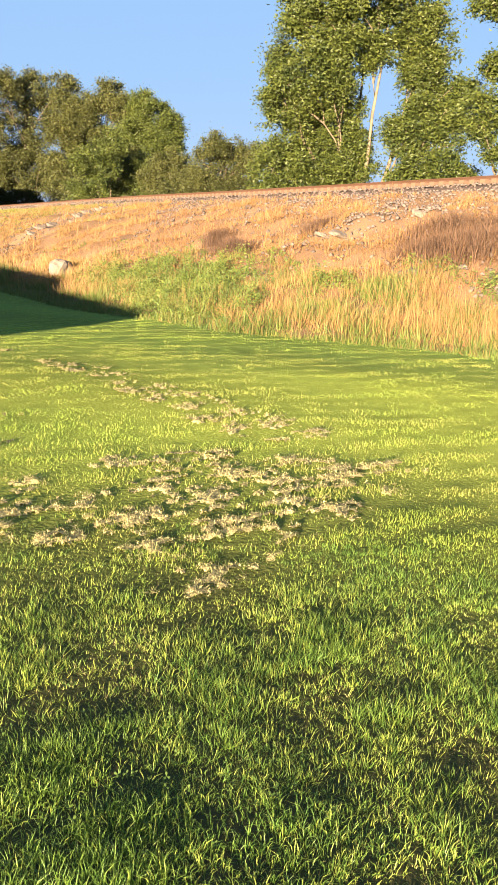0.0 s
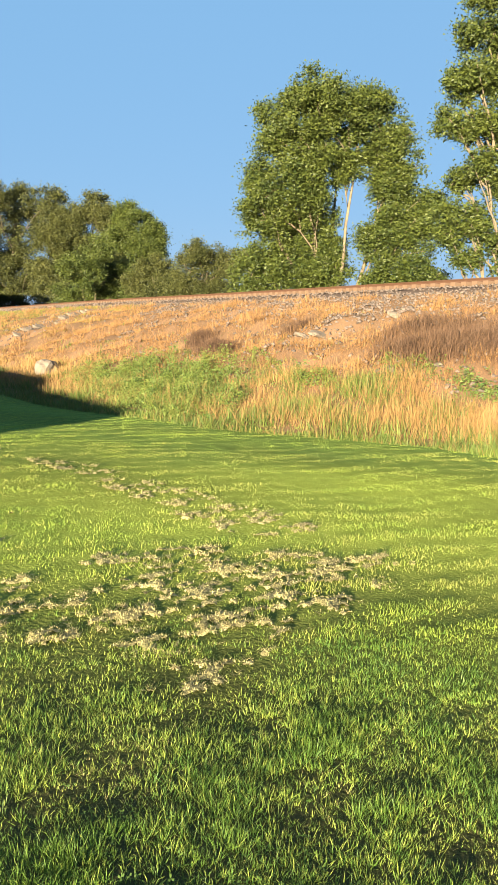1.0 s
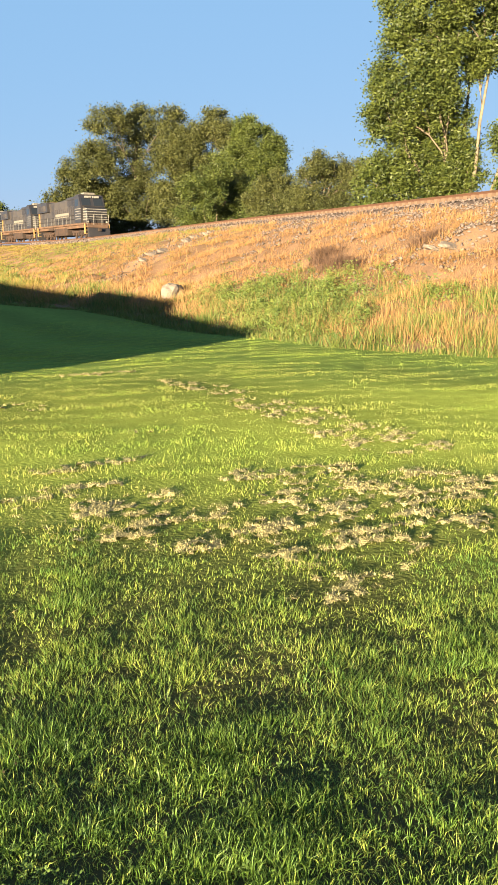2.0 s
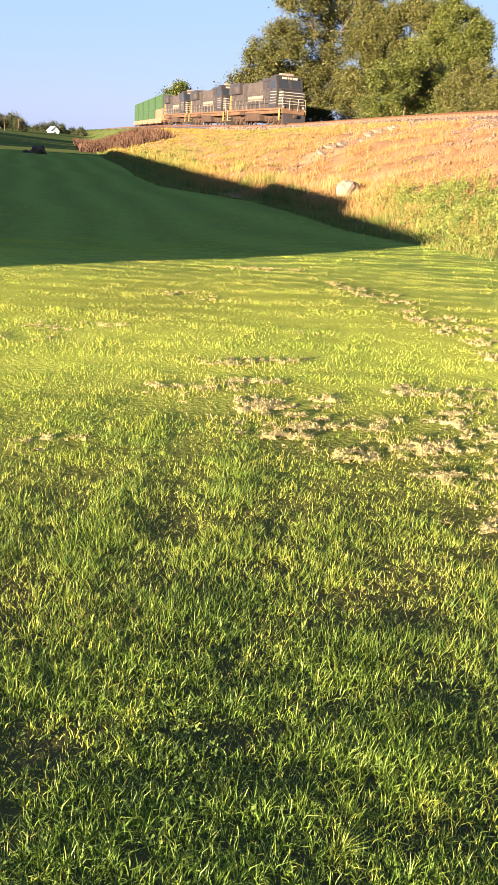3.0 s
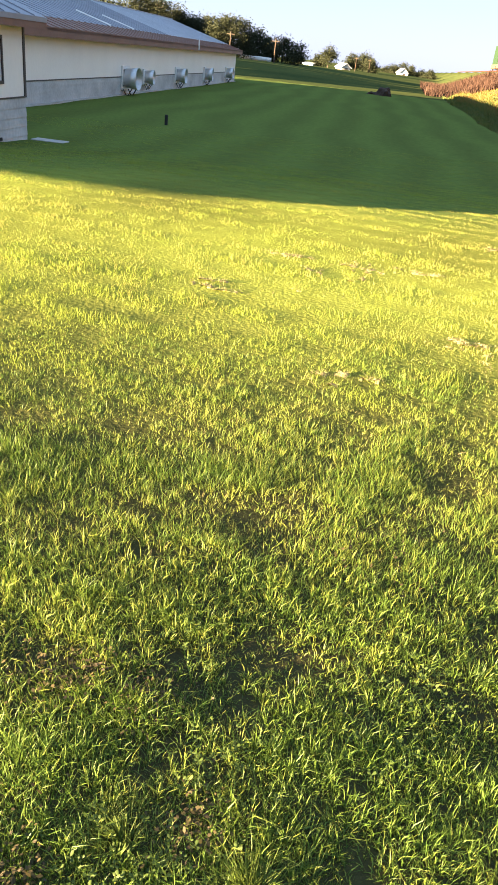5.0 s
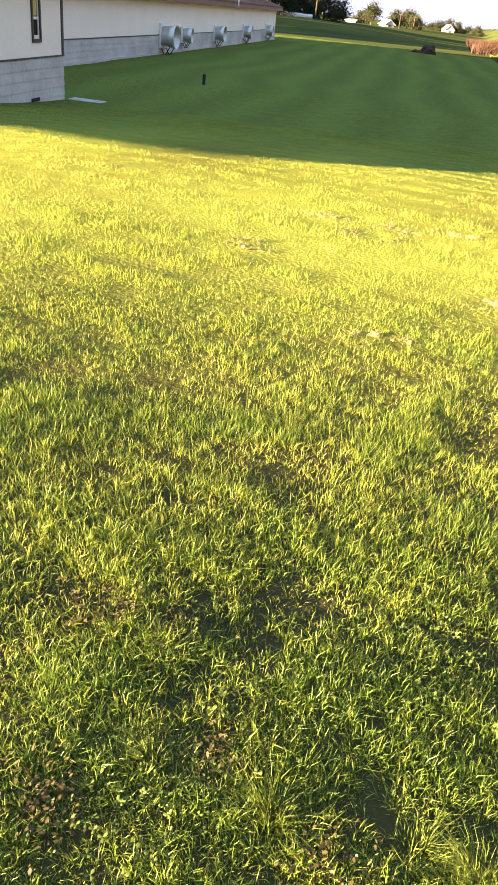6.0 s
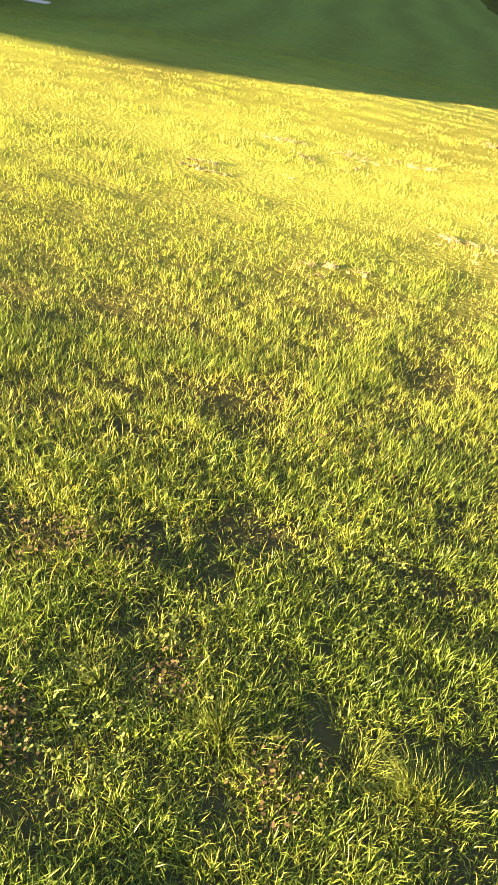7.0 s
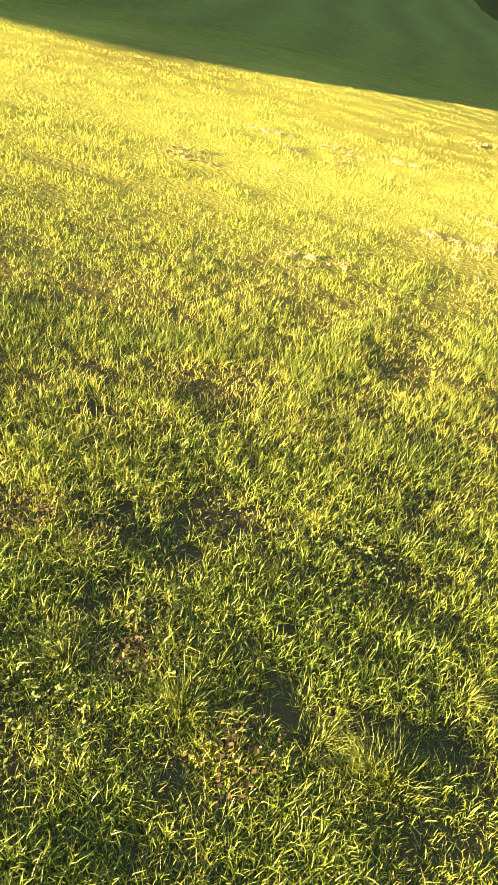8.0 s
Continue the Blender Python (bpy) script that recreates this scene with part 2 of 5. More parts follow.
M["rosy"] = material("faded_well_car", (0.15, 0.085, 0.06), 0.7, vary=0.4, scale=0.7, fine=6)
M["glass"] = material("window_glass", (0.012, 0.014, 0.018), 0.12, vary=0.2, bump=0, spec=0.3)
M["blind"] = material("yellow_blind", (0.55, 0.45, 0.17), 0.7, vary=0.15)

def blend_by(m, layers):
    """Mix more base colours into a material, each by a named weight of the mesh."""
    n, l = m.node_tree.nodes, m.node_tree.links
    bsdf = n["Principled BSDF"]
    for name, color in layers:
        was = bsdf.inputs["Base Color"].links[0].from_socket
        w, mx = n.new("ShaderNodeAttribute"), n.new("ShaderNodeMix")
        w.attribute_name, mx.data_type = name, "RGBA"
        grain, co = n.new("ShaderNodeTexNoise"), n.new("ShaderNodeTexCoord")
        grain.inputs["Scale"].default_value, grain.inputs["Detail"].default_value = 5, 12
        l.new(co.outputs["Object"], grain.inputs["Vector"])
        tint = n.new("ShaderNodeMix")
        tint.data_type = "RGBA"
        tint.inputs[6].default_value, tint.inputs[7].default_value = (*[c * 0.6 for c in color], 1), (*[c * 1.3 for c in color], 1)
        l.new(grain.outputs[0], tint.inputs[0])
        l.new(w.outputs["Fac"], mx.inputs[0])
        l.new(was, mx.inputs[6])
        l.new(tint.outputs[2], mx.inputs[7])
        l.new(mx.outputs[2], bsdf.inputs["Base Color"])


# yellowed turf, with the mid lawn's sunlit brightness put into its colour; then green turf
blend_by(M["soil"], (("worn_sunlit", (0.25, 0.28, 0.052)), ("lush", (0.115, 0.16, 0.042))))

# ---- ground: one sheet to the horizon ----
gx, gy = spread(-34, 40, 0.5, 2500, 26), spread(-10, 125, 0.6, 2500, 26)
GX, GY = np.meshgrid(gx, gy)
GZ = land_z(GX, GY)
nx, ny = len(gx), len(gy)
idx = np.arange(nx * ny).reshape(ny, nx)
quads = np.stack([idx[:-1, :-1], idx[:-1, 1:], idx[1:, 1:], idx[1:, :-1]], -1).reshape(-1, 4)
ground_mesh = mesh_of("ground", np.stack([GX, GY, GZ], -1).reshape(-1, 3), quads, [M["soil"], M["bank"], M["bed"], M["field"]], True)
cx, cy = (GX[:-1, :-1] + GX[1:, 1:]).ravel() / 2, (GY[:-1, :-1] + GY[1:, 1:]).ravel() / 2
cu = track_x(cy) - cx
zone = np.where(cu > toe_u(cy), 0, np.where(np.abs(cu) < 2.3, 2, 1))
zone = np.where((cu < -5) | ((np.hypot(cx, cy) > 100) & (zone == 0)) | (cy > 190), 3, zone)
ground_mesh.polygons.foreach_set("material_index", zone.astype(np.int32))
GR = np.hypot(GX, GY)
# weights go by distance from the viewer: a bright sunlit-looking ring, then green
for name, weight in (("worn_sunlit", np.clip(ease(GR, 2.0, 6.5) * (1 - ease(GR + 1.2 * wave(GX, GY, 4, 74), 11, 16)) * (0.82 + 0.18 * wave(GX, GY, 5, 71) + 0.18 * wave(GX, GY, 2.2, 75)), 0, 1)), ("lush", np.maximum(ease(GR + 1.5 * wave(GX, GY, 7, 72), 8, 13), 0.85 * ease(-GY, -0.3, 1.0) * (1 - ease(GR, 4, 8))) * (0.86 + 0.14 * np.sin(2 * np.pi * (GX + 0.11 * GY) / 2.6 + wave(GX, GY, 12, 73))))):
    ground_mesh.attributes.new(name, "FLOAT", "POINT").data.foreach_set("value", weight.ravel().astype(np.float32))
tagged(new("ground", ground_mesh), "mown lawn, dry railway bank and far fields", "ground", kind="structure")


# ---- track ----
def along(s_y):
    """Place and heading of the track at y."""
    y = float(s_y)
    h = math.atan((float(track_x(y - 0.5)) - float(track_x(y + 0.5))))
    return float(track_x(y)), y, h


def rail(off):
    ys = np.concatenate([np.arange(-60, 160, 3.0), np.arange(160, 500, 10.0)])
    sec = [(-0.07, 0), (0.07, 0), (0.07, 0.02), (0.012, 0.04), (0.012, 0.13), (0.036, 0.14), (0.036, 0.175), (-0.036, 0.175), (-0.036, 0.14), (-0.012, 0.13), (-0.012, 0.04), (-0.07, 0.02)]
    v = [(float(track_x(y)) + off + a, y, float(rail_z(y)) - 0.175 + b) for y in ys for a, b in sec]
    k = len(sec)
    f = [(i * k + j, i * k + (j + 1) % k, (i + 1) * k + (j + 1) % k, (i + 1) * k + j) for i in range(len(ys) - 1) for j in range(k)]
    return tagged(new("rail", mesh_of("rail", v, f, [M["rust"]])), "rusty steel rail on wooden ties", "rail", "rails of the track", "structure")


rail(-0.7175), rail(0.7175)


# ---- barn and its wing: local x outwards to the lawn, local y along the wall ----
BARN = pose(-11.28, 19.93, LAWN_Z, 0, 0, 6.5)


def lapped(parent, mat, x, y0, y1, z0, z1, step, name="board"):
    """Courses of lapped boards on a wall that faces +x."""
    n = max(1, round((z1 - z0) / step))
    h = (z1 - z0) / n
    for i in range(n):
        bm = bmesh.new()
        za, zb = z0 + i * h, z0 + (i + 1) * h + 0.004
        pts = [(x + 0.028, za), (x + 0.012, zb), (x - 0.01, zb), (x - 0.01, za)]
        rings = [[bm.verts.new((px, y, pz)) for px, pz in pts] for y in (y0, y1)]
        for k in range(4):
            bm.faces.new((rings[0][k], rings[0][(k + 1) % 4], rings[1][(k + 1) % 4], rings[1][k]))
        bm.faces.new(rings[0][::-1])
        bm.faces.new(rings[1])
        bmesh.ops.recalc_face_normals(bm, faces=bm.faces)
        part(name, bm, mat, parent)


def slope_roof(x_eave, x_ridge, z_eave, z_ridge, y0, y1, thick=0.12):
    """One roof plane with raised seams, as a bmesh."""
    bm = bmesh.new()
    def slab(x0, z0, x1, z1, ya, yb, t):
        v = [bm.verts.new(p) for p in ((x0, ya, z0), (x1, ya, z1), (x1, yb, z1), (x0, yb, z0), (x0, ya, z0 + t), (x1, ya, z1 + t), (x1, yb, z1 + t), (x0, yb, z0 + t))]
        for q in ((0, 1, 2, 3), (4, 5, 6, 7), (0, 1, 5, 4), (1, 2, 6, 5), (2, 3, 7, 6), (3, 0, 4, 7)):
            bm.faces.new([v[i] for i in q])
    slab(x_eave, z_eave, x_ridge, z_ridge, y0, y1, thick)
    for y in np.arange(y0 + 0.45, y1, 0.9):
        slab(x_eave, z_eave + thick, x_ridge, z_ridge + thick, y - 0.02, y + 0.02, 0.03)
    bmesh.ops.recalc_face_normals(bm, faces=bm.faces)
    return bm


def gable_end(x0, x1, z_eave, z_ridge, y0, y1):
    xm = (x0 + x1) / 2
    bm = bmesh.new()
    pts = [(x0, 0), (x1, 0), (x1, z_eave), (xm, z_ridge), (x0, z_eave)]
    rings = [[bm.verts.new((px, y, pz)) for px, pz in pts] for y in (y0, y1)]
    for k in range(5):
        bm.faces.new((rings[0][k], rings[0][(k + 1) % 5], rings[1][(k + 1) % 5], rings[1][k]))
    bm.faces.new(rings[0])
    bm.faces.new(rings[1])
    bmesh.ops.recalc_face_normals(bm, faces=bm.faces)
    return bm


def build_barn():
    barn = thing("barn", BARN, "long low cream livestock barn with brown eave and gray metal roof", "barn")
    x, w, y0, y1, eave, ridge = -4.0, 14.0, -8.7, 62.0, 2.62, 4.55
    part("wall", boxes((x - 0.2, x, 0, y1, 0.9, eave + 0.1)), M["siding"], barn)
    part("wall", boxes((x - w, x - w + 0.2, y0, y1, 0, eave + 0.1)), M["siding"], barn)
    foundation = part("foundation", boxes((x - 0.2, x - 0.02, 0, y1, -0.4, 0.9)), M["gray"], barn, "gray boarded foundation wall")
    lapped(foundation, M["gray"], x, 0.02, y1, 0.0, 0.88, 0.22)
    part("trim", boxes((x - 0.05, x + 0.035, 0.02, y1 + 0.02, 0.885, 0.925)), M["trim"], barn, "dark drip edge")
    part("footing", boxes((x - 0.1, x + 0.16, 0.02, y1, -0.3, 0.06), bevel=0.01), M["concrete"], barn, "pale concrete footing")
    part("gable", gable_end(x - w + 0.02, x - 0.02, eave, ridge, y1 - 0.2, y1 - 0.01), M["siding"], barn)
    part("gable", gable_end(x - w + 0.02, x - 0.02, eave, ridge, y0, y0 + 0.2), M["siding"], barn)
    # brown lower roof edge, then gray sheets up to the ridge
    xr = x - w / 2
    k = (ridge - eave) / (w / 2)
    xe = x + 0.55
    part("eave_band", boxes((xe - 0.04, xe, -0.3, y1 + 0.5, eave - 0.12, eave + 0.26)), M["brown"], barn, "brown metal fascia")
    part("soffit", boxes((x, xe - 0.04, -0.3, y1 + 0.5, eave - 0.06, eave - 0.02)), M["brown"], barn)
    zb = eave + 0.12
    part("roof", slope_roof(xe, xe - 1.5, zb, zb + 1.5 * k, -0.3, y1 + 0.5, 0.10), M["brown"], barn, "brown lower roof sheets")
    part("roof", slope_roof(xe - 1.5, xr, zb + 1.5 * k, zb + (xe - xr) * k, y0 - 0.3, 37.0), M["roof"], barn)
    part("roof", slope_roof(xe - 1.5, xr, zb + 1.5 * k, zb + (xe - xr) * k, 37.0, y1 + 0.5), M["roof_light"], barn, "paler newer roof sheets")
    part("roof", slope_roof(x - w - 0.55, xr, eave, zb + (xe - xr) * k, y0 - 0.3, y1 + 0.5), M["roof"], barn)
    part("ridge_cap", boxes((xr - 0.2, xr + 0.2, y0 - 0.3, y1 + 0.5, zb + (xe - xr) * k + 0.05, zb + (xe - xr) * k + 0.16), bevel=0.03), M["roof"], barn)
    for y in (23.0, 27.5):
        bm = bmesh.new()
        rod(bm, (xe - 1.4, y, zb + 1.4 * k + 0.16), (xe - 3.4, y + 0.2, zb + 3.4 * k + 0.16), 0.05)
        part("roof_pipe", bm, M["white"], barn, "pale pipe lying on the roof")
    part("downpipe", rod(bmesh.new(), (xe + 0.05, 40.0, eave + 0.6), (xe + 0.05, 40.0, eave - 0.05), 0.05), M["white"], barn, "short white vent pipe")
    return barn


def build_wing():
    wing = thing("barn_wing", BARN, "cream office wing with a tall window on a gray boarded base", "barn")
    y0, w, eave, ridge = -9.4, 6.6, 2.86, 4.0
    part("wall", boxes((-0.2, 0, y0, -1.86, 1.1, eave + 0.05), (-0.2, 0, -1.36, 0, 1.1, eave + 0.05), (-0.2, 0, -1.86, -1.36, 1.1, 1.47), (-0.2, 0, -1.86, -1.36, 2.52, eave + 0.05)), M["siding"], wing)
    foundation = part("foundation", boxes((-0.2, -0.02, y0, -0.02, -0.6, 1.1), (-4.0, -0.2, -0.2, -0.02, -0.6, 1.1)), M["gray"], wing, "gray boarded base")
    lapped(foundation, M["gray"], 0.0, y0, 0.0, -0.1, 1.08, 0.236)
    part("wall", boxes((-4.02, -0.2, -0.2, 0, 1.1, eave)), M["siding"], wing)
    part("trim", boxes((-0.02, 0.035, y0, 0.03, 1.085, 1.12)), M["trim"], wing, "dark drip edge")
    part("corner_trim", boxes((-0.03, 0.03, -0.08, 0.03, 1.12, eave)), M["trim"], wing, "dark corner board")
    part("gable", gable_end(-w + 0.02, -0.02, eave, ridge, y0 - 0.03, y0 + 0.17), M["siding"], wing)
    part("gable", gable_end(-w + 0.02, -0.02, eave, ridge, -0.21, -0.02), M["siding"], wing)
    k = (ridge - eave) / (w / 2)
    part("fascia", boxes((0.42, 0.46, y0 - 0.4, 0.45, eave - 0.1, eave + 0.16)), M["brown"], wing, "weathered brown fascia")
    part("soffit", boxes((0, 0.42, y0 - 0.4, 0.45, eave - 0.05, eave - 0.01)), M["brown"], wing)
    part("roof", slope_roof(0.48, -w / 2, eave + 0.06, eave + 0.06 + (w / 2 + 0.48) * k, y0 - 0.4, 0.47), M["roof"], wing)
    part("roof", slope_roof(-w - 0.48, -w / 2, eave + 0.06, eave + 0.06 + (w / 2 + 0.48) * k, y0 - 0.4, 0.47), M["roof"], wing)
    part("rake_board", boxes((-0.3, 0.46, 0.45, 0.49, eave - 0.06, eave + 0.13)), M["brown"], wing)
    window = part("window", boxes((-0.05, 0.04, -1.86, -1.80, 1.47, 2.52), (-0.05, 0.04, -1.42, -1.36, 1.47, 2.52), (-0.05, 0.04, -1.86, -1.36, 1.44, 1.52), (-0.05, 0.04, -1.86, -1.36, 2.46, 2.54)), M["trim"], wing, "tall sash window in dark casing")
    part("sash", boxes((-0.04, 0.0, -1.80, -1.76, 1.52, 2.46), (-0.04, 0.0, -1.46, -1.42, 1.52, 2.46), (-0.04, 0.0, -1.8, -1.42, 1.52, 1.60), (-0.04, 0.0, -1.8, -1.42, 1.94, 2.0), (-0.04, 0.0, -1.8, -1.42, 2.41, 2.46)), M["white"], window, "white inner sash")
    part("pane", boxes((-0.03, -0.022, -1.76, -1.46, 1.60, 1.94)), M["glass"], window)
    part("pane", boxes((-0.03, -0.022, -1.76, -1.46, 2.0, 2.41)), M["glass"], window)
    part("blind", boxes((-0.018, -0.012, -1.74, -1.5, 2.02, 2.41)), M["blind"], window, "yellowish blind in the upper sash")
    part("vent", boxes((-0.02, 0.05, -2.1, -1.65, 0.12, 0.2)), M["hole"], wing, "dark low vent slot")
    return wing


def build_fan():
    """A cone exhaust fan on the barn's wall, mouth outwards, slightly askew."""
    fan = thing("exhaust_fan", Matrix(), "galvanised cone exhaust fan on the barn wall", "fan", "exhaust fans of the barn")
    bm = bmesh.new()
    n = 24
    prof = [(0.0, 0.50), (0.3, 0.52), (0.8, 0.60), (0.8, 0.57), (0.3, 0.49), (0.02, 0.47)]
    rings = [[bm.verts.new((px, r * math.cos(2 * math.pi * i / n), r * math.sin(2 * math.pi * i / n))) for i in range(n)] for px, r in prof]
    for a, b in zip(rings, rings[1:]):
        for i in range(n):
            bm.faces.new((a[i], a[(i + 1) % n], b[(i + 1) % n], b[i]))
    bmesh.ops.recalc_face_normals(bm, faces=bm.faces)
    part("cone", bm, M["galv"], fan, smooth=True)
    part("housing", boxes((-0.12, 0.03, -0.62, 0.62, -0.62, -0.46), (-0.12, 0.03, -0.62, 0.62, 0.46, 0.62), (-0.12, 0.03, -0.62, -0.46, -0.46, 0.46), (-0.12, 0.03, 0.46, 0.62, -0.46, 0.46)), M["white"], fan)
    part("shutter", boxes(*[(-0.10, -0.06, -0.47, 0.47, z, z + 0.085) for z in np.arange(-0.47, 0.4, 0.1)]), M["hole"], fan, "dark shutter slats")
    for a in range(3):
        bm = boxes((0.1, 0.12, -0.07, 0.07, 0.05, 0.44))
        bmesh.ops.rotate(bm, verts=bm.verts, cent=(0, 0, 0), matrix=Matrix.Rotation(a * 2.094, 3, "X"))
        part("blade", bm, M["galv"], fan)
    for s in (-0.4, 0.4):
        bm = rod(bmesh.new(), (0.02, s, -0.6), (0.25, s, -1.0), 0.03)
        rod(bm, (0.25, s, -1.0), (0.55, s, -0.5), 0.03)
        part("bracket", bm, M["under"], fan)
    return fan


# unseen shed, added to cast the near edge of the lawn's shadow
def build_shadow_shed():
    shed = thing("shed", BARN, "unseen plain cream shed added to cast the shadow's near edge", "shed")
    y0, y1, x0, x1 = -19.05, -9.95, -10.0, -3.3
    # stepped underside is cut so that the shadow edge curves on the lawn
    part("wall", prism([(y1, 0), (y1, 3.75), (y0, 3.75), (y0, 2.66), (-18.5, 2.47), (-17.6, 2.28), (-16.4, 2.08), (-16.4, 0)], x1 - 0.2, x1), M["siding"], shed, "cream wall cut to the outline of the lawn's shadow")
    part("wall", boxes((x0, x1 - 0.2, -16.4, -16.2, 0, 2.7), (x0, x0 + 0.2, -16.2, y1, 0, 2.7)), M["siding"], shed)
    part("roof", slope_roof(x0 - 0.2, x1 + 0.03, 2.7, 3.75, y0 - 0.05, y1), M["roof"], shed)


build_barn()
build_wing()
build_shadow_shed()
fan = build_fan()
for i, (v, s) in enumerate(((22.8, 0.95), (26.9, 0.72), (35.5, 0.85), (45.7, 0.85), (56.4, 0.85))):
    m = BARN @ pose(-3.9, v, 0.86, 0, 0, (-4, 3, -2, 2, 0)[i]) @ Matrix.Scale(s, 4)
    if i == 0:
        fan.matrix_basis = m
    else:
        f2 = copy_thing(fan, m)

doorstep = thing("doorstep", BARN @ pose(0.7, 0.25, 0.07), "flat concrete slab in the grass by the wing", "slab")
part("slab", boxes((-0.6, 0.35, -0.25, 0.25, -0.1, -0.03), bevel=0.02), M["concrete"], doorstep)

peg = thing("well_pipe", pose(-10.5, 29.0, float(land_z(-10.5, 29.0))), "short black pipe with a cap in the lawn", "pipe")
part("pipe", rod(bmesh.new(), (0, 0, -0.1), (0, 0, 0.30), 0.06), M["hole"], peg)
part("cap", rod(bmesh.new(), (0, 0, 0.30), (0, 0, 0.37), 0.075, r2=0.05), M["hole"], peg)


def lump(name, m, size, mat, label, category, seed, n=3, rough=0.25, group=""):
    """A rough solid: a ball pushed in and out, flat below."""
    bm = bmesh.new()
    bmesh.ops.create_icosphere(bm, subdivisions=n, radius=1)
    for v in bm.verts:
        d = noise.noise(v.co * 1.3 + Vector((seed * 7.3, 0, 0))) * rough * 2 + noise.noise(v.co * 4 + Vector((0, seed * 3.1, 0))) * rough * 0.7
        v.co = v.co * (1 + d)
        v.co = Vector((v.co.x * size[0], v.co.y * size[1], max(v.co.z, -0.35) * size[2]))
    me = bpy.data.meshes.new(name)
    bm.to_mesh(me)
    bm.free()
    me.materials.append(mat)
    ob = new(name, me)
    ob.matrix_basis = m
    return tagged(ob, label, category, group)


def seat(x, y, sink=0.0, rz=0.0, rx=0.0):
    return pose(x, y, float(land_z(x, y)) - sink, rx, 0, rz)


lump("dirt_pile", seat(-7.9, 91.2), (0.95, 0.9, 0.85), M["earth"], "dark brown heap of earth at the lawn's end", "dirt pile", 2)
lump("dirt_pile", seat(-9.2, 92.0), (0.6, 0.5, 0.25), M["earth"], "low dark crumbs of earth beside the heap", "dirt pile", 5)


# ---- trees ----
def tube(points, radii, n=7):
    """Vertices and quads of a tapered limb through points."""
    v, f = [], []
    for i, (p, r) in enumerate(zip(points, radii)):
        d = Vector(points[min(i + 1, len(points) - 1)]) - Vector(points[max(i - 1, 0)])
        q = d.to_track_quat("Z", "Y")
        for k in range(n):
            a = 2 * math.pi * k / n
            v.append(Vector(p) + q @ Vector((r * math.cos(a), r * math.sin(a), 0)))
    for i in range(len(points) - 1):
        for k in range(n):
            f.append((i * n + k, i * n + (k + 1) % n, (i + 1) * n + (k + 1) % n, (i + 1) * n + k))
    return [tuple(p) for p in v], f


def leaves(centres, spreads, per, size, g, flat=0.6):
    """Leaves, each a pointed triangle, in clumps round the centres."""
    n = len(centres) * per
    c = np.repeat(centres, per, 0) + g.normal(0, 1, (n, 3)) * np.repeat(spreads, per)[:, None] * np.array([1, 1, 0.75])
    a, b = g.normal(0, 1, (n, 3)), g.normal(0, 1, (n, 3))
    a[:, 2] = a[:, 2] * flat - 0.25
    a /= np.linalg.norm(a, axis=1)[:, None]
    b -= a * np.sum(a * b, 1)[:, None]
    b /= np.linalg.norm(b, axis=1)[:, None]
    nrm = np.cross(a, b)
    s = size * g.uniform(0.6, 1.35, n)[:, None]
    v = np.stack([c - a * s, c + b * s * 0.75 + nrm * s * 0.15, c + a * s], 1).reshape(-1, 3)
    return v, np.arange(3 * n).reshape(-1, 3)


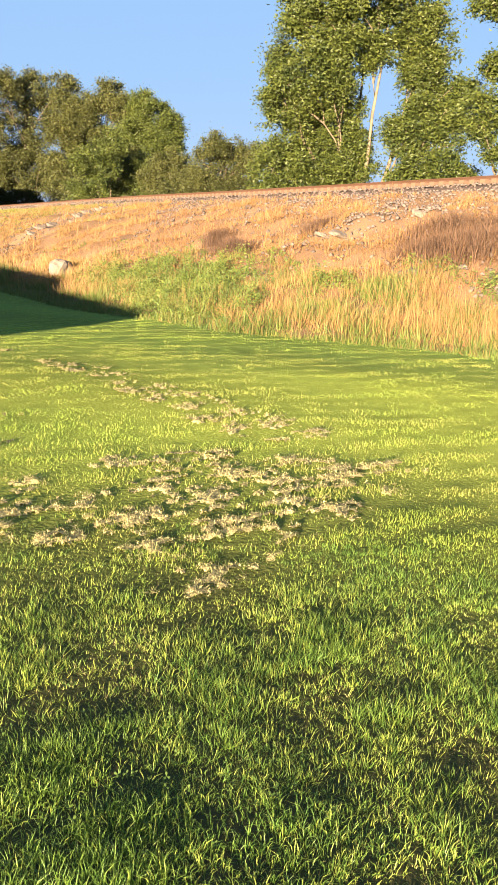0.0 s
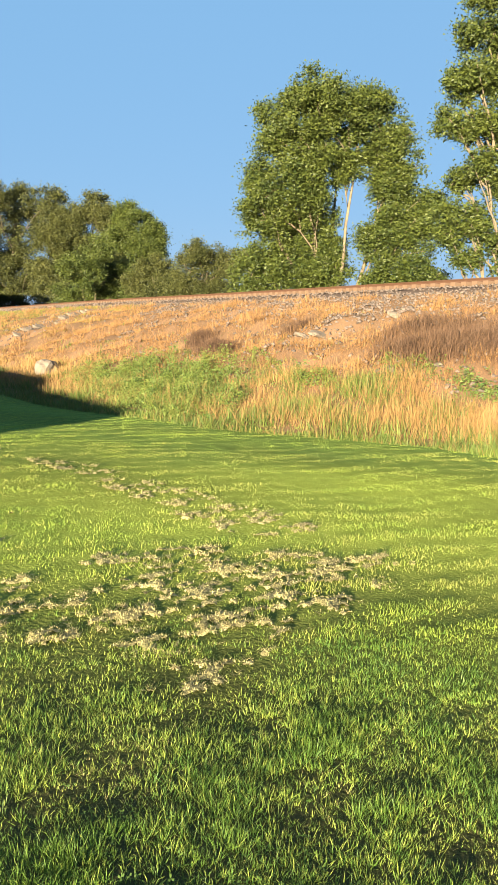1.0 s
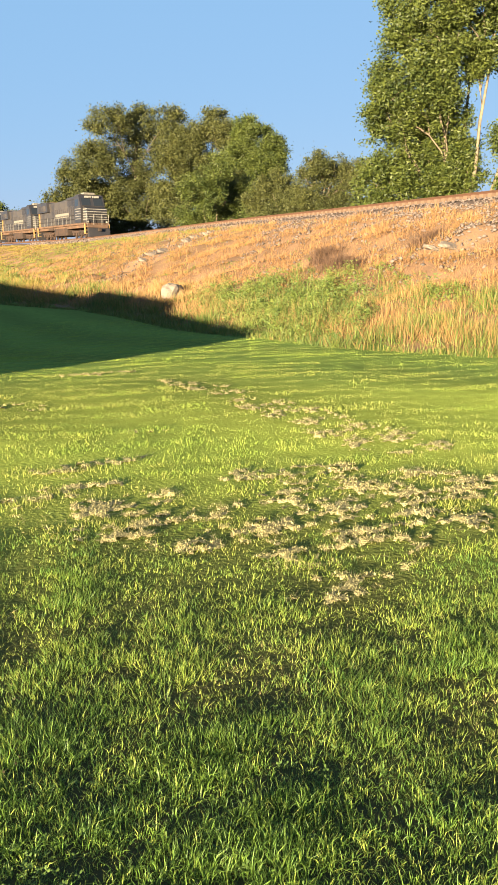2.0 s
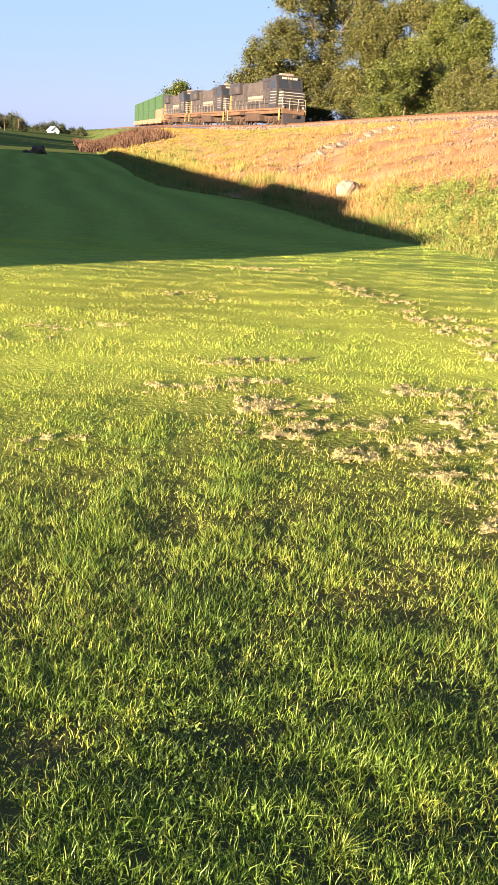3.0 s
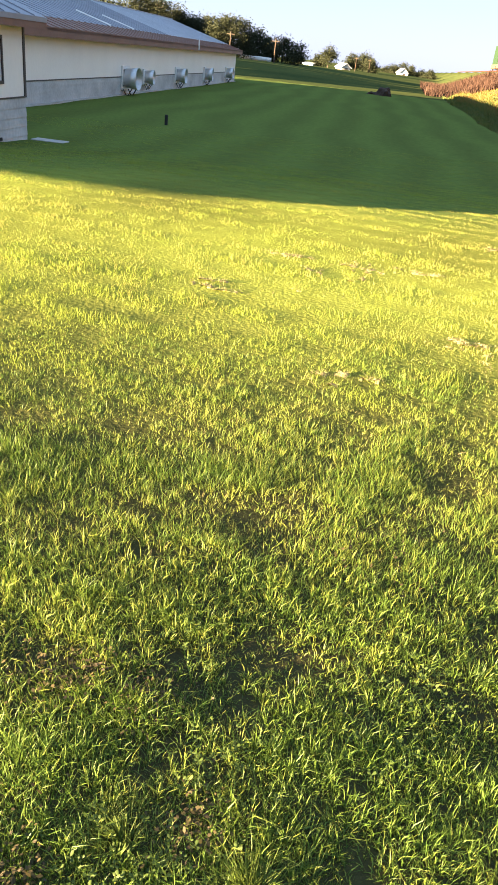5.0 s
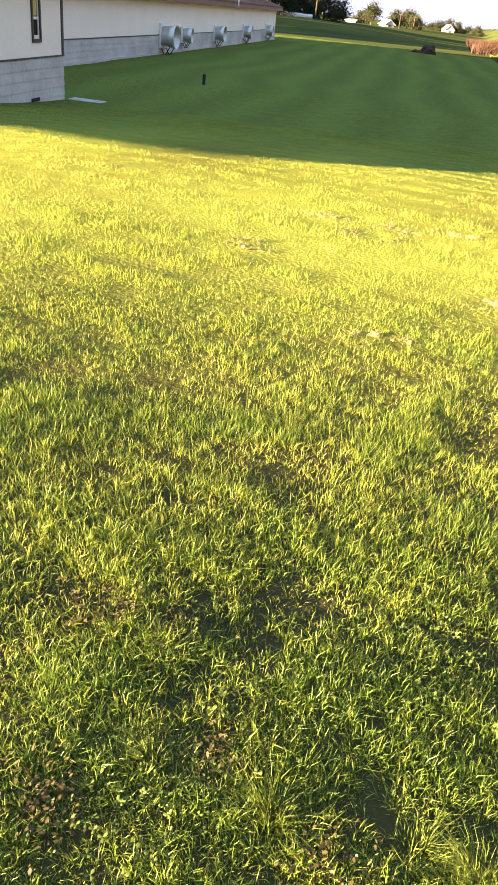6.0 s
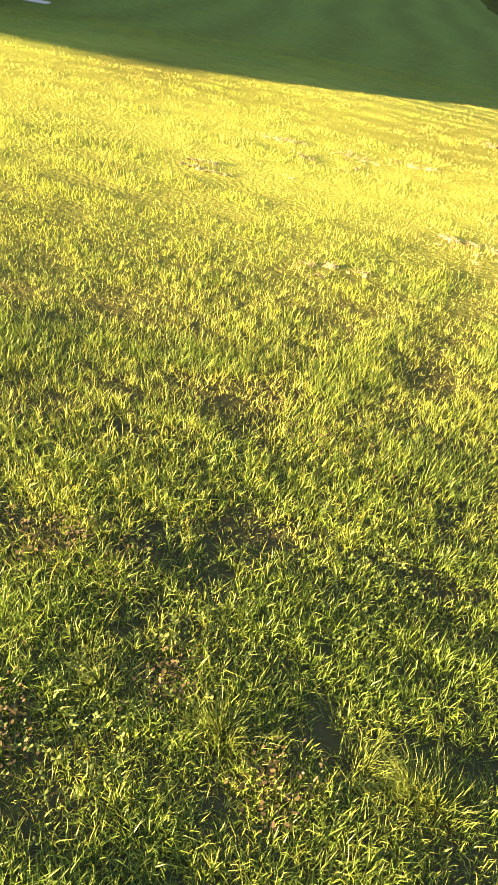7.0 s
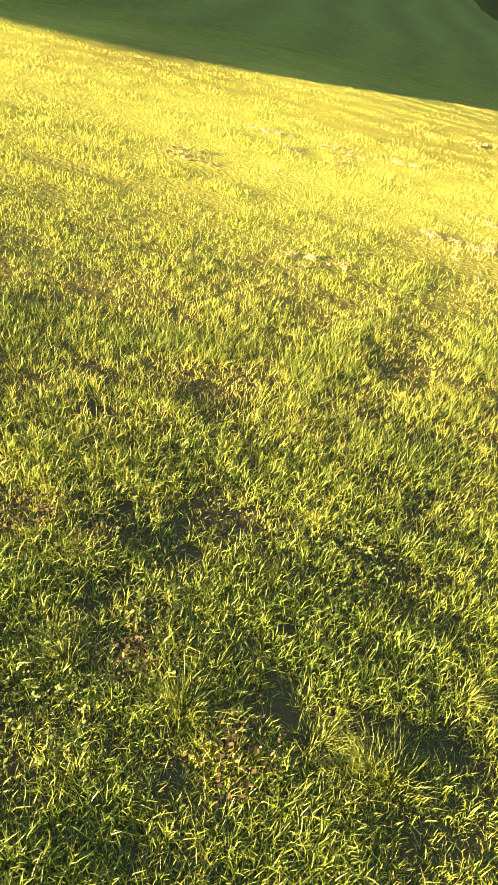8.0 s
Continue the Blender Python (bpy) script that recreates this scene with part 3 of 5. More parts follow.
def tree(name, m, lobes, label, category, clumps, per, size, mat, seed, stems=((0, 0),), thick=0.28, group="", bark="bark"):
    """A tree: lobes are (x, y, z, radius) of its crown; limbs run from the stems to the lobes."""
    g = np.random.default_rng(seed)
    t = thing(name, m, label, category, group)
    v, f = [], []
    def limb(a, b, r0, r1, sag):
        a, b = np.array(a, float), np.array(b, float)
        pts = [tuple(a + (b - a) * q + np.array([g.normal(0, sag), g.normal(0, sag), sag * 2 * math.sin(math.pi * q)]) * (0 < q < 1)) for q in np.linspace(0, 1, 6)]
        tv, tf = tube(pts, np.linspace(r0, r1, 6))
        k = len(v)
        v.extend(tv)
        f.extend([tuple(i + k for i in q) for q in tf])
        return pts
    top = max(l[2] for l in lobes)
    spine = [limb((sx * 0.55, sy, -0.4), (sx * 2.0 + g.normal(0, 0.3), sy + g.normal(0, 0.3), top * 0.8), thick, thick * 0.3, 0.12) for sx, sy in stems]
    for lx, ly, lz, lr in lobes:
        sp = min(spine, key=lambda s: abs(s[2][0] - lx))
        q = min(4, max(0, int(lz / top / 0.8 * 5) - 1))
        e = limb(sp[q], (lx, ly, lz), thick * 0.3, 0.03, 0.1)
        for j in range(4):
            d = g.normal(0, 1, 3)
            d = d / np.linalg.norm(d) * lr * 0.9
            limb(e[2 + j % 4], (lx + d[0], ly + d[1], lz + d[2]), 0.07, 0.012, 0.06)
    trunk = new("trunk", mesh_of("trunk", v, f, [M[bark]], True))
    trunk.parent = t
    # break each lobe into smaller sprays, so that the outline is ragged and light comes through
    sprays = []
    for lx, ly, lz, lr in lobes:
        for j in range(40):
            d = g.normal(0, 1, 3)
            d = d / np.linalg.norm(d) * lr * g.uniform(0.1, 1.25) ** 0.6
            sprays.append((lx + d[0], ly + d[1], lz + d[2] * 0.9, lr * g.uniform(0.10, 0.30)))
    lobes = sprays
    vol = np.array([l[3] ** 2 for l in lobes])
    pick = g.choice(len(lobes), clumps, p=vol / vol.sum())
    L = np.array(lobes)[pick]
    d = g.normal(0, 1, (clumps, 3))
    d /= np.linalg.norm(d, axis=1)[:, None]
    c = L[:, :3] + d * (L[:, 3] * g.uniform(0.1, 1.1, clumps) ** 0.6)[:, None]
    c = c[c[:, 2] > 0.3]
    cv, cf = leaves(c, g.uniform(0.6, 1.5, len(c)) * size * 2.3, per, size, g)
    crown = new("crown", mesh_of("crown", cv, cf, [M[mat]]))
    crown.parent = t
    return t


def at(az, r):
    """Plan place at a bearing to the left of north and a distance from the path's start."""
    return -r * math.sin(radians(az)), r * math.cos(radians(az))


def crown_spread(az, r, rows, base, seed):
    """Lobes from bearings, heights in degrees and radii in metres, for a tree at az, r on ground at height base."""
    g = np.random.default_rng(seed)
    return [(r * math.tan(radians(az - a)), g.normal(0, rad * 0.5), 1.6 + r * math.tan(radians(e)) - base, rad) for a, e, rad in rows]


def place_tree(name, az, r, rows, label, clumps, per, size, mat, seed, **kw):
    x, y = at(az, r)
    z = float(land_z(x, y))
    return tree(name, pose(x, y, z, 0, 0, az), crown_spread(az, r, rows, z, seed), label, "tree", clumps, per, size, mat, seed, **kw)


place_tree("cottonwood_tree", -38.6, 50, [(-35.6, 17.9, 1.42), (-33.9, 16.8, 1.42), (-37.2, 17.0, 1.53), (-40.0, 17.9, 1.30), (-41.0, 17.2, 1.30), (-38.8, 16.2, 1.64), (-33.8, 14.4, 1.30), (-35.6, 14.8, 1.85), (-37.4, 13.8, 1.85), (-40.8, 15.0, 1.85), (-42.6, 15.4, 1.21),
    (-32.6, 12.4, 1.30), (-34.2, 11.2, 1.74), (-36.4, 11.6, 1.64), (-43.2, 13.0, 1.42), (-42.0, 12.6, 1.53), (-44.8, 11.0, 1.30), (-43.2, 10.4, 1.85), (-33.0, 9.2, 1.42), (-34.8, 8.6, 1.85), (-37.0, 9.2, 1.53), (-42.3, 8.4, 1.64), (-44.6, 8.6, 1.30),
    (-32.6, 6.4, 1.30), (-34.2, 5.8, 1.74), (-36.4, 6.2, 1.85), (-38.0, 5.4, 1.53), (-38.2, 7.4, 0.98), (-32.4, 4.4, 1.09), (-35.2, 4.2, 1.64), (-42.6, 6.0, 1.53), (-44.6, 6.2, 1.21), (-46.0, 5.4, 0.87), (-43.6, 4.6, 1.21), (-41.6, 4.9, 0.76), (-39.2, 13.4, 1.09)],
    "tall leafy green tree with pale forked stems behind the track", 10500, 22, 0.11, "leaf", 21, stems=((-0.2, 0.65), (0.3, -0.3), (-1.0, 0.33), (1.8, 0.6)), thick=0.17, bark="pale_bark")
place_tree("cottonwood_tree", -51.0, 42, [(-46.9, 18.4, 0.8), (-46.2, 16.0, 0.7), (-47.8, 15.6, 0.9), (-48.2, 18.6, 1.2), (-47.4, 12.6, 0.8), (-48.8, 13.2, 0.9), (-46.6, 10.2, 0.8), (-47.0, 8.6, 0.8), (-48.6, 9.6, 1.0), (-48.4, 7.0, 0.7), (-50.2, 8.4, 1.0), (-49.8, 16.0, 1.1),
    (-50.0, 20.5, 1.6), (-48.0, 22.4, 1.5), (-52.6, 20.5, 2.0), (-52.8, 15.0, 1.5), (-53.0, 10, 1.6), (-50.4, 24.5, 1.9), (-52, 28, 2.0), (-51.6, 6.4, 1.0), (-50.4, 12.0, 0.8)],
    "tall loose-crowned green tree beside the track", 5600, 22, 0.10, "leaf", 22, stems=((0, 0), (0.9, 0.4)), thick=0.2, bark="pale_bark")
place_tree("large_tree", -14.6, 120, [(-14.9, 9.4, 2.91), (-14.4, 4.8, 3.60), (-14.4, 2.6, 3.00), (-13, 8.6, 2.91), (-11.8, 7.2, 2.91), (-16.7, 9, 2.80), (-18, 7.8, 2.80), (-10.6, 5.6, 2.80), (-14.6, 7, 4.48), (-17.6, 5.6, 4.03), (-9.4, 4.2, 2.24), (-12, 5, 4.48), (-16, 3.4, 4.48), (-12.4, 3.2, 4.48), (-10.0, 3, 2.80)],
    "broad olive-green tree behind the track", 7800, 22, 0.165, "leaf_olive", 23, thick=0.4)
place_tree("large_tree", -20.2, 97, [(-20.4, 9.2, 2.13), (-18.6, 8.4, 2.24), (-21.6, 8.2, 2.24), (-19, 6.2, 2.91), (-21.5, 5.6, 2.69), (-18, 4.2, 2.91), (-20.6, 3.4, 3.14), (-17.4, 6.6, 2.02)],
    "round olive-green tree in the row behind the track", 5600, 22, 0.14, "leaf_olive", 24, thick=0.35)
place_tree("large_tree", -23.6, 92, [(-23.1, 9, 1.79), (-24.6, 7.6, 1.79), (-22.4, 7.2, 2.02), (-24, 6, 2.02), (-25.1, 6.6, 1.12), (-22.8, 4.6, 2.24)],
    "dark green tree at the end of the row", 3900, 22, 0.125, "leaf", 25, thick=0.3)
place_tree("shrub_tree", -20.8, 80, [(-20.8, 6.2, 1.68), (-19.6, 4.6, 2.02), (-22, 4.8, 1.90), (-20.8, 3, 2.24), (-18.8, 3, 1.68), (-23.2, 3.4, 1.79)],
    "bushy light green young tree by the track", 2500, 20, 0.11, "leaf", 26, thick=0.15)
place_tree("shrub_tree", -25.2, 74, [(-24.8, 5.2, 1.57), (-26, 4.8, 1.57), (-23.8, 4, 1.57), (-25.3, 3.3, 2.02), (-26.9, 3.6, 1.57)],
    "low olive bush in the row by the track", 2200, 20, 0.105, "leaf_olive", 27, thick=0.12)
place_tree("shrub_tree", -28.8, 70, [(-28.3, 6.6, 1.23), (-29.6, 6.2, 1.34), (-27.4, 5.4, 1.46), (-30.6, 5.4, 1.34), (-28.8, 4.4, 2.02), (-30.8, 3.6, 1.68), (-27, 3.6, 1.68), (-31.2, 6.3, 0.90)],
    "feathery gray-green bush behind the track", 3000, 20, 0.095, "leaf_olive", 28, thick=0.14)
place_tree("round_tree", -5.0, 230, [(-4.9, 3.1, 2.2), (-4, 2.6, 1.9), (-6, 2.5, 2.2), (-5, 2.0, 3), (-6.6, 2.2, 1.5), (-3.7, 2.0, 1.4)],
    "round yellow-green tree far beyond the train", 1000, 16, 0.3, "leaf", 29, thick=0.3)
place_tree("shrub_tree", -8.6, 135, [(-8.6, 3.4, 1.4), (-7.9, 2.6, 1.3), (-9.2, 2.6, 1.8)], "small bush beyond the locomotives", 250, 16, 0.3, "leaf_olive", 30, thick=0.14)

# trees added behind the barn's far side to shade the field beyond the lawn
for i, (a, r, e) in enumerate(((25.0, 103, 1.9), (25.4, 108, 2.2), (25.6, 113, 2.0), (26.0, 119, 2.2), (26.0, 125, 2.0), (26.2, 132, 2.3), (26.4, 139, 2.1), (26.6, 146, 2.3), (27.0, 153, 2.3))):
    place_tree("woodland_tree", a, r, [(a, e - 0.6, 1.5), (a - 1.2, e - 1.1, 1.6), (a + 1.2, e - 1.0, 1.6), (a, e - 1.6, 2.4), (a - 1.2, e - 2.2, 2.2), (a + 1.2, e - 2.2, 2.2)],
        "dense tree added beyond the barn to shade the field", 900, 14, 0.2, "leaf_far", 80 + i, thick=0.22, group="tree line beyond the barn")

# tree line beyond the barn, then small far trees
for i, (a, e) in enumerate(((31.5, 2.4), (28.6, 2.5), (26.2, 2.5), (23.6, 2.1), (21.6, 2.9), (19.4, 2.2), (17.6, 1.8), (15.8, 2.0), (13.9, 1.35), (12.2, 1.1))):
    r = (168, 160, 165, 172, 158, 165, 170, 160, 172, 166)[i]
    place_tree("woodland_tree", a, r, [(a, e - 0.45, 1.7), (a - 0.9, e - 0.9, 1.8), (a + 0.9, e - 0.8, 1.8), (a, e - 1.3, 2.4), (a - 0.9, e - 1.7, 1.8), (a + 0.9, e - 1.8, 2.0)],
        "dark woodland tree beyond the barn", 1000, 14, 0.21, "leaf_far", 40 + i, thick=0.25, group="tree line beyond the barn")
for i, (a, e, r, w) in enumerate(((9.0, 0.78, 300, 1.7), (7.4, 0.5, 320, 1.8), (6.6, 0.66, 320, 1.9), (6.05, 0.36, 300, 1.0), (5.0, 0.15, 420, 1.6), (4.5, 0.3, 430, 1.7), (3.9, 0.42, 440, 1.7), (3.3, 0.32, 430, 1.6), (2.6, 0.15, 430, 1.4), (2.0, 0.22, 420, 1.2), (0.7, 0.12, 420, 1.4), (9.7, 0.3, 310, 1.0), (-0.6, 0.25, 430, 1.9), (-1.6, 0.3, 430, 1.9), (10.9, 0.1, 330, 0.9))):
    h = r * math.tan(radians(1))
    place_tree("far_tree", a, r, [(a, e - 0.2, w), (a - 0.22, e - 0.45, w), (a + 0.22, e - 0.45, w), (a, e - 0.6, w)], "small dark tree on the far farmland", 260, 12, 0.3, "leaf_far", 60 + i, thick=0.25, group="far farm trees")


# ---- train: each car has its nose to -y, rail top at z = 0 ----
def wheelset(parent, y):
    for sx in (-0.76, 0.76):
        bm = bmesh.new()
        rod(bm, (sx - 0.065, y, 0.5), (sx + 0.065, y, 0.5), 0.5, 18)
        wheel = part("wheel", bm, M["under"], parent)
    return wheel


def truck(parent, y, axles, half):
    """A bogie: side frames with axle boxes, springs and wheels."""
    for sx in (-1.02, 1.02):
        bm = bmesh.new()
        box(bm, sx - 0.09, sx + 0.09, y - half, y + half, 0.62, 0.86, bevel=0.03)
        for a in axles:
            box(bm, sx - 0.14, sx + 0.14, y + a - 0.2, y + a + 0.2, 0.34, 0.68, bevel=0.03)
        for a in (axles[0] + axles[-1],) + tuple((p + q) / 2 for p, q in zip(axles, axles[1:])):
            rod(bm, (sx, y + a, 0.3), (sx, y + a, 0.64), 0.12, 8)
        rod(bm, (sx * 1.1, y - half * 0.8, 0.5), (sx * 1.1, y - half * 0.3, 0.9), 0.06, 6)
        frame_part = part("bogie_frame", bm, M["under"], parent)
    for a in axles:
        wheelset(parent, y + a)
    return frame_part


def build_locomotive(body):
    loco = thing("locomotive", Matrix(), "dusty black diesel locomotive with white nose stripes on rusty bogies", "locomotive", "locomotives of the train")
    part("underframe", boxes((-1.5, 1.5, -10.4, 10.7, 1.42, 1.62), (-1.3, 1.3, -10.6, 10.9, 1.1, 1.42), bevel=0.02), M["sill"], loco, "rust-stained walkway sill")
    # long hood with doors, radiator wings and raised roof
    hood = part("hood", boxes((-1.14, 1.14, -6.6, 10.3, 1.62, 4.38), bevel=0.08), body, loco, "long dusty engine hood")
    for y in np.arange(-6.0, 5.0, 0.85):
        part("door", boxes((-1.172, -1.145, y, y + 0.74, 1.75, 3.5), bevel=0.006), body, hood)
        part("door", boxes((1.145, 1.172, y, y + 0.74, 1.75, 3.5), bevel=0.006), body, hood)
    part("grille", boxes(*[(-1.17, 1.17, -5.6 + i * 0.32, -5.35 + i * 0.32, 3.65, 4.2) for i in range(9)]), M["black"], hood, "dark intake grille")
    part("radiator", prism([(5.2, 3.35), (5.6, 4.55), (10.2, 4.55), (10.4, 3.35)], -1.48, 1.48), M["black"], loco, "flared radiator housing")
    part("radiator_screen", boxes(*[(-1.5, 1.5, 5.9 + i * 0.4, 6.2 + i * 0.4, 3.5, 4.15) for i in range(10)]), M["dusty"], loco)
    part("brake_housing", boxes((-1.2, 1.2, -6.4, -2.6, 4.3, 4.62), bevel=0.06), M["black"], loco, "dynamic brake housing on the roof")
    part("exhaust_stack", boxes((-0.35, 0.35, 0.2, 1.5, 4.3, 4.66), bevel=0.04), M["hole"], loco)
    for y in (7, 9):
        part("roof_fan", rod(bmesh.new(), (0, y, 4.53), (0, y, 4.66), 0.65, 20), M["under"], loco)
    # wide cab and stepped nose
    cab = part("cab", prism([(-9.0, 1.62), (-9.0, 3.5), (-8.55, 4.35), (-8.3, 4.62), (-6.7, 4.62), (-6.6, 4.5), (-6.6, 1.62)], -1.52, 1.52), M["black"], loco, "glossy black crew cab")
    nose = part("nose", prism([(-10.45, 1.62), (-10.5, 2.9), (-10.2, 3.2), (-9.0, 3.42), (-9.0, 1.62)], -1.2, 1.2), M["black"], loco, "black safety nose")
    part("cab_roof", boxes((-1.4, 1.4, -8.3, -6.7, 4.62, 4.74), bevel=0.04), M["dusty"], cab, "sunlit dusty cab roof")
    part("air_conditioner", boxes((-0.7, 0.7, -7.9, -6.9, 4.74, 4.98), bevel=0.05), M["faint"], cab)
    for sx in (-0.75, 0.75):
        part("windscreen", prism([(-9.02, 3.52), (-8.60, 4.30), (-8.56, 4.28), (-8.98, 3.50)], sx - 0.55, sx + 0.55), M["glass"], cab)
        part("side_window", boxes((sx * 2.03 - 0.01, sx * 2.03 + 0.01, -8.2, -7.0, 3.5, 4.2)), M["glass"], cab)
    for i in range(5):
        z = 1.95 + i * 0.27
        part("stripe", boxes((-1.22, 1.22, -10.53, -10.50, z, z + 0.06)), M["stripe"], nose, "white nose stripe")
        part("stripe", boxes((-1.54, -1.50, -9.02, -6.9, z + 0.1, z + 0.15)), M["stripe"], cab, "white side stripe")
        part("stripe", boxes((1.50, 1.54, -9.02, -6.9, z + 0.1, z + 0.15)), M["stripe"], cab, "white side stripe")
        part("stripe", boxes((-1.24, -1.19, -10.4, -9.02, z, z + 0.10)), M["stripe"], nose)
    part("emblem", boxes((-0.32, 0.32, -10.56, -10.52, 2.3, 2.75), bevel=0.01), M["black"], nose, "dark emblem on the nose")
    for sx in (-0.62, 0.62):
        part("number_board", boxes((sx - 0.27, sx + 0.27, -8.75, -8.62, 4.36, 4.56)), M["stripe"], cab)
    for sx in (-0.16, 0.16):
        part("headlight", rod(bmesh.new(), (sx, -8.72, 4.47), (sx, -8.60, 4.47), 0.11, 12), M["stripe"], cab)
    for sx in (-1.15, 1.15):
        part("ditch_light", rod(bmesh.new(), (sx, -10.62, 1.72), (sx, -10.5, 1.72), 0.1, 12), M["stripe"], loco)
    for sx in (-1.178, 1.178):
        part("lettering_bar", boxes((sx - 0.005, sx + 0.005, -3.2, 2.6, 2.45, 2.95)), M["faint"], hood, "faded pale lettering band")
    part("plow", prism([(-11.3, 0.1), (-11.05, 1.0), (-10.6, 1.1), (-10.6, 0.1)], -1.3, 1.3), M["black"], loco)
    for y in (-11.05, 11.0):
        part("coupler", boxes((-0.16, 0.16, y - 0.45, y + 0.4, 0.72, 1.0), bevel=0.03), M["under"], loco)
    part("fuel_tank", boxes((-1.35, 1.35, -2.7, 2.9, 0.35, 1.25), bevel=0.15), M["under"], loco, "dust-caked fuel tank")
    for sx in (-1.25, 1.25):
        part("air_tank", rod(bmesh.new(), (sx, 3.1, 1.2), (sx, 5.0, 1.2), 0.18), M["under"], loco)
    for y in (-10.3, 10.4):
        for sx in (-1.3, 1.3):
            so = math.copysign(1.5, sx)
            part("steps", boxes(*[(min(sx - 0.22, so), max(sx + 0.22, so), y - 0.15, y + 0.15, z, z + 0.05) for z in (0.45, 0.8, 1.15)], (so - 0.02, so + 0.02, y - 0.2, y + 0.2, 0.4, 1.5)), M["amber"], loco, "tan step well")
    for sx in (-1.47, 1.47):
        bm = bmesh.new()
        for z in (2.15, 2.6):
            rod(bm, (sx, -6.5, z), (sx, 10.4, z), 0.022, 6)
        for y in np.arange(-6.5, 10.6, 1.7):
            rod(bm, (sx, y, 1.6), (sx, y, 2.6), 0.024, 6)
        part("handrail", bm, M["dusty"], loco)
    bm = bmesh.new()
    for sx in (-1.35, -0.5, 0.5, 1.35):
        rod(bm, (sx, -10.7, 1.4), (sx, -10.7, 2.5), 0.025, 6)
    for z in (2.0, 2.5):
        rod(bm, (-1.35, -10.7, z), (1.35, -10.7, z), 0.025, 6)
    part("handrail", bm, M["stripe"], loco)
    part("end_panel", boxes((-1.3, 1.3, 10.3, 10.36, 1.62, 3.3)), M["amber"], loco, "tan rear hood end")
    truck(loco, -6.6, (-1.8, 0, 1.8), 2.6)
    truck(loco, 6.6, (-1.8, 0, 1.8), 2.6)
    for ob in loco.children_recursive:
        if not ob.name.startswith("wheel"):
            ob.data.transform(Matrix.Scale(1.07, 4, (0, 0, 1)))
    return loco


def container(parent, name, z, mat, label):
    """Ribbed steel box."""
    box_part = part(name, boxes((-1.2, 1.2, -6.1, 6.1, z, z + 2.56), bevel=0.02), mat, parent, label)
    ribs = [(sx - 0.025, sx + 0.025, y, y + 0.14, z + 0.12, z + 2.44) for sx in (-1.21, 1.21) for y in np.arange(-5.9, 5.9, 0.34)]
    for k in range(2):
        tagged(part("corrugation", boxes(*ribs[k * len(ribs) // 2:(k + 1) * len(ribs) // 2]), mat, box_part), kind="stuff")
    for sx in (-1.15, 1.15):
        for sy in (-6.05, 6.05):
            part("corner_post", boxes((sx - 0.09, sx + 0.09, sy - 0.09, sy + 0.09, z - 0.005, z + 2.57)), mat, box_part)
    for sy in (-6.11, 6.11):
        for sx in (-1.08, 0.02):
            # end doors are near-black, so each box end reads as a dark gap
            part("end_door", boxes((sx, sx + 1.06, sy - 0.03, sy + 0.03, z + 0.1, z + 2.46), bevel=0.01), M["hole"], box_part)


def build_well_car(lower, upper):
    car = thing("well_car", Matrix(), "double-stack well car loaded with green containers", "railway wagon", "well cars of the train")
    part("sill", boxes((-1.42, -1.3, -6.6, 6.6, 0.35, 1.25), (1.3, 1.42, -6.6, 6.6, 0.35, 1.25), (-1.4, 1.4, -7.4, -6.4, 0.8, 1.15), (-1.4, 1.4, 6.4, 7.4, 0.8, 1.15), bevel=0.02), M["rosy"], car, "faded reddish side sill")
    part("well_floor", boxes((-1.3, 1.3, -6.4, 6.4, 0.28, 0.36)), M["under"], car)
    part("end_platform", boxes(*[(-1.3, 1.3, s * 6.95 - 0.35, s * 6.95 + 0.35, 1.15, 1.22) for s in (-1, 1)]), M["under"], car)
    container(car, "container", 0.38, lower[0], lower[1])
    container(car, "container", 2.96, upper[0], upper[1])
    for s in (-1, 1):
        for sx in (-0.95, 0.95):
            part("bogie_frame", boxes((sx - 0.08, sx + 0.08, s * 6.9 - 0.95, s * 6.9 + 0.95, 0.4, 0.7), bevel=0.03), M["under"], car)
        for a in (-0.8, 0.8):
            wheelset(car, s * 6.9 + a)
    return car


TRAIN = [(0.0, build_locomotive(M["dusty"]))]
for k in (1, 2):
    TRAIN.append((22.7 * k, copy_thing(TRAIN[0][1], Matrix())))
first = build_well_car((M["rosy"], "faded pinkish container"), (M["green"], "green ribbed container"))
TRAIN.append((22.7 * 2 + 21.2, first))
second = build_well_car((M["green"], "green ribbed container"), (M["green"], "green ribbed container"))
TRAIN.append((22.7 * 2 + 21.2 + 15.2, second))
for k in (2, 3, 4):
    TRAIN.append((22.7 * 2 + 21.2 + 15.2 * k, copy_thing(second, Matrix())))


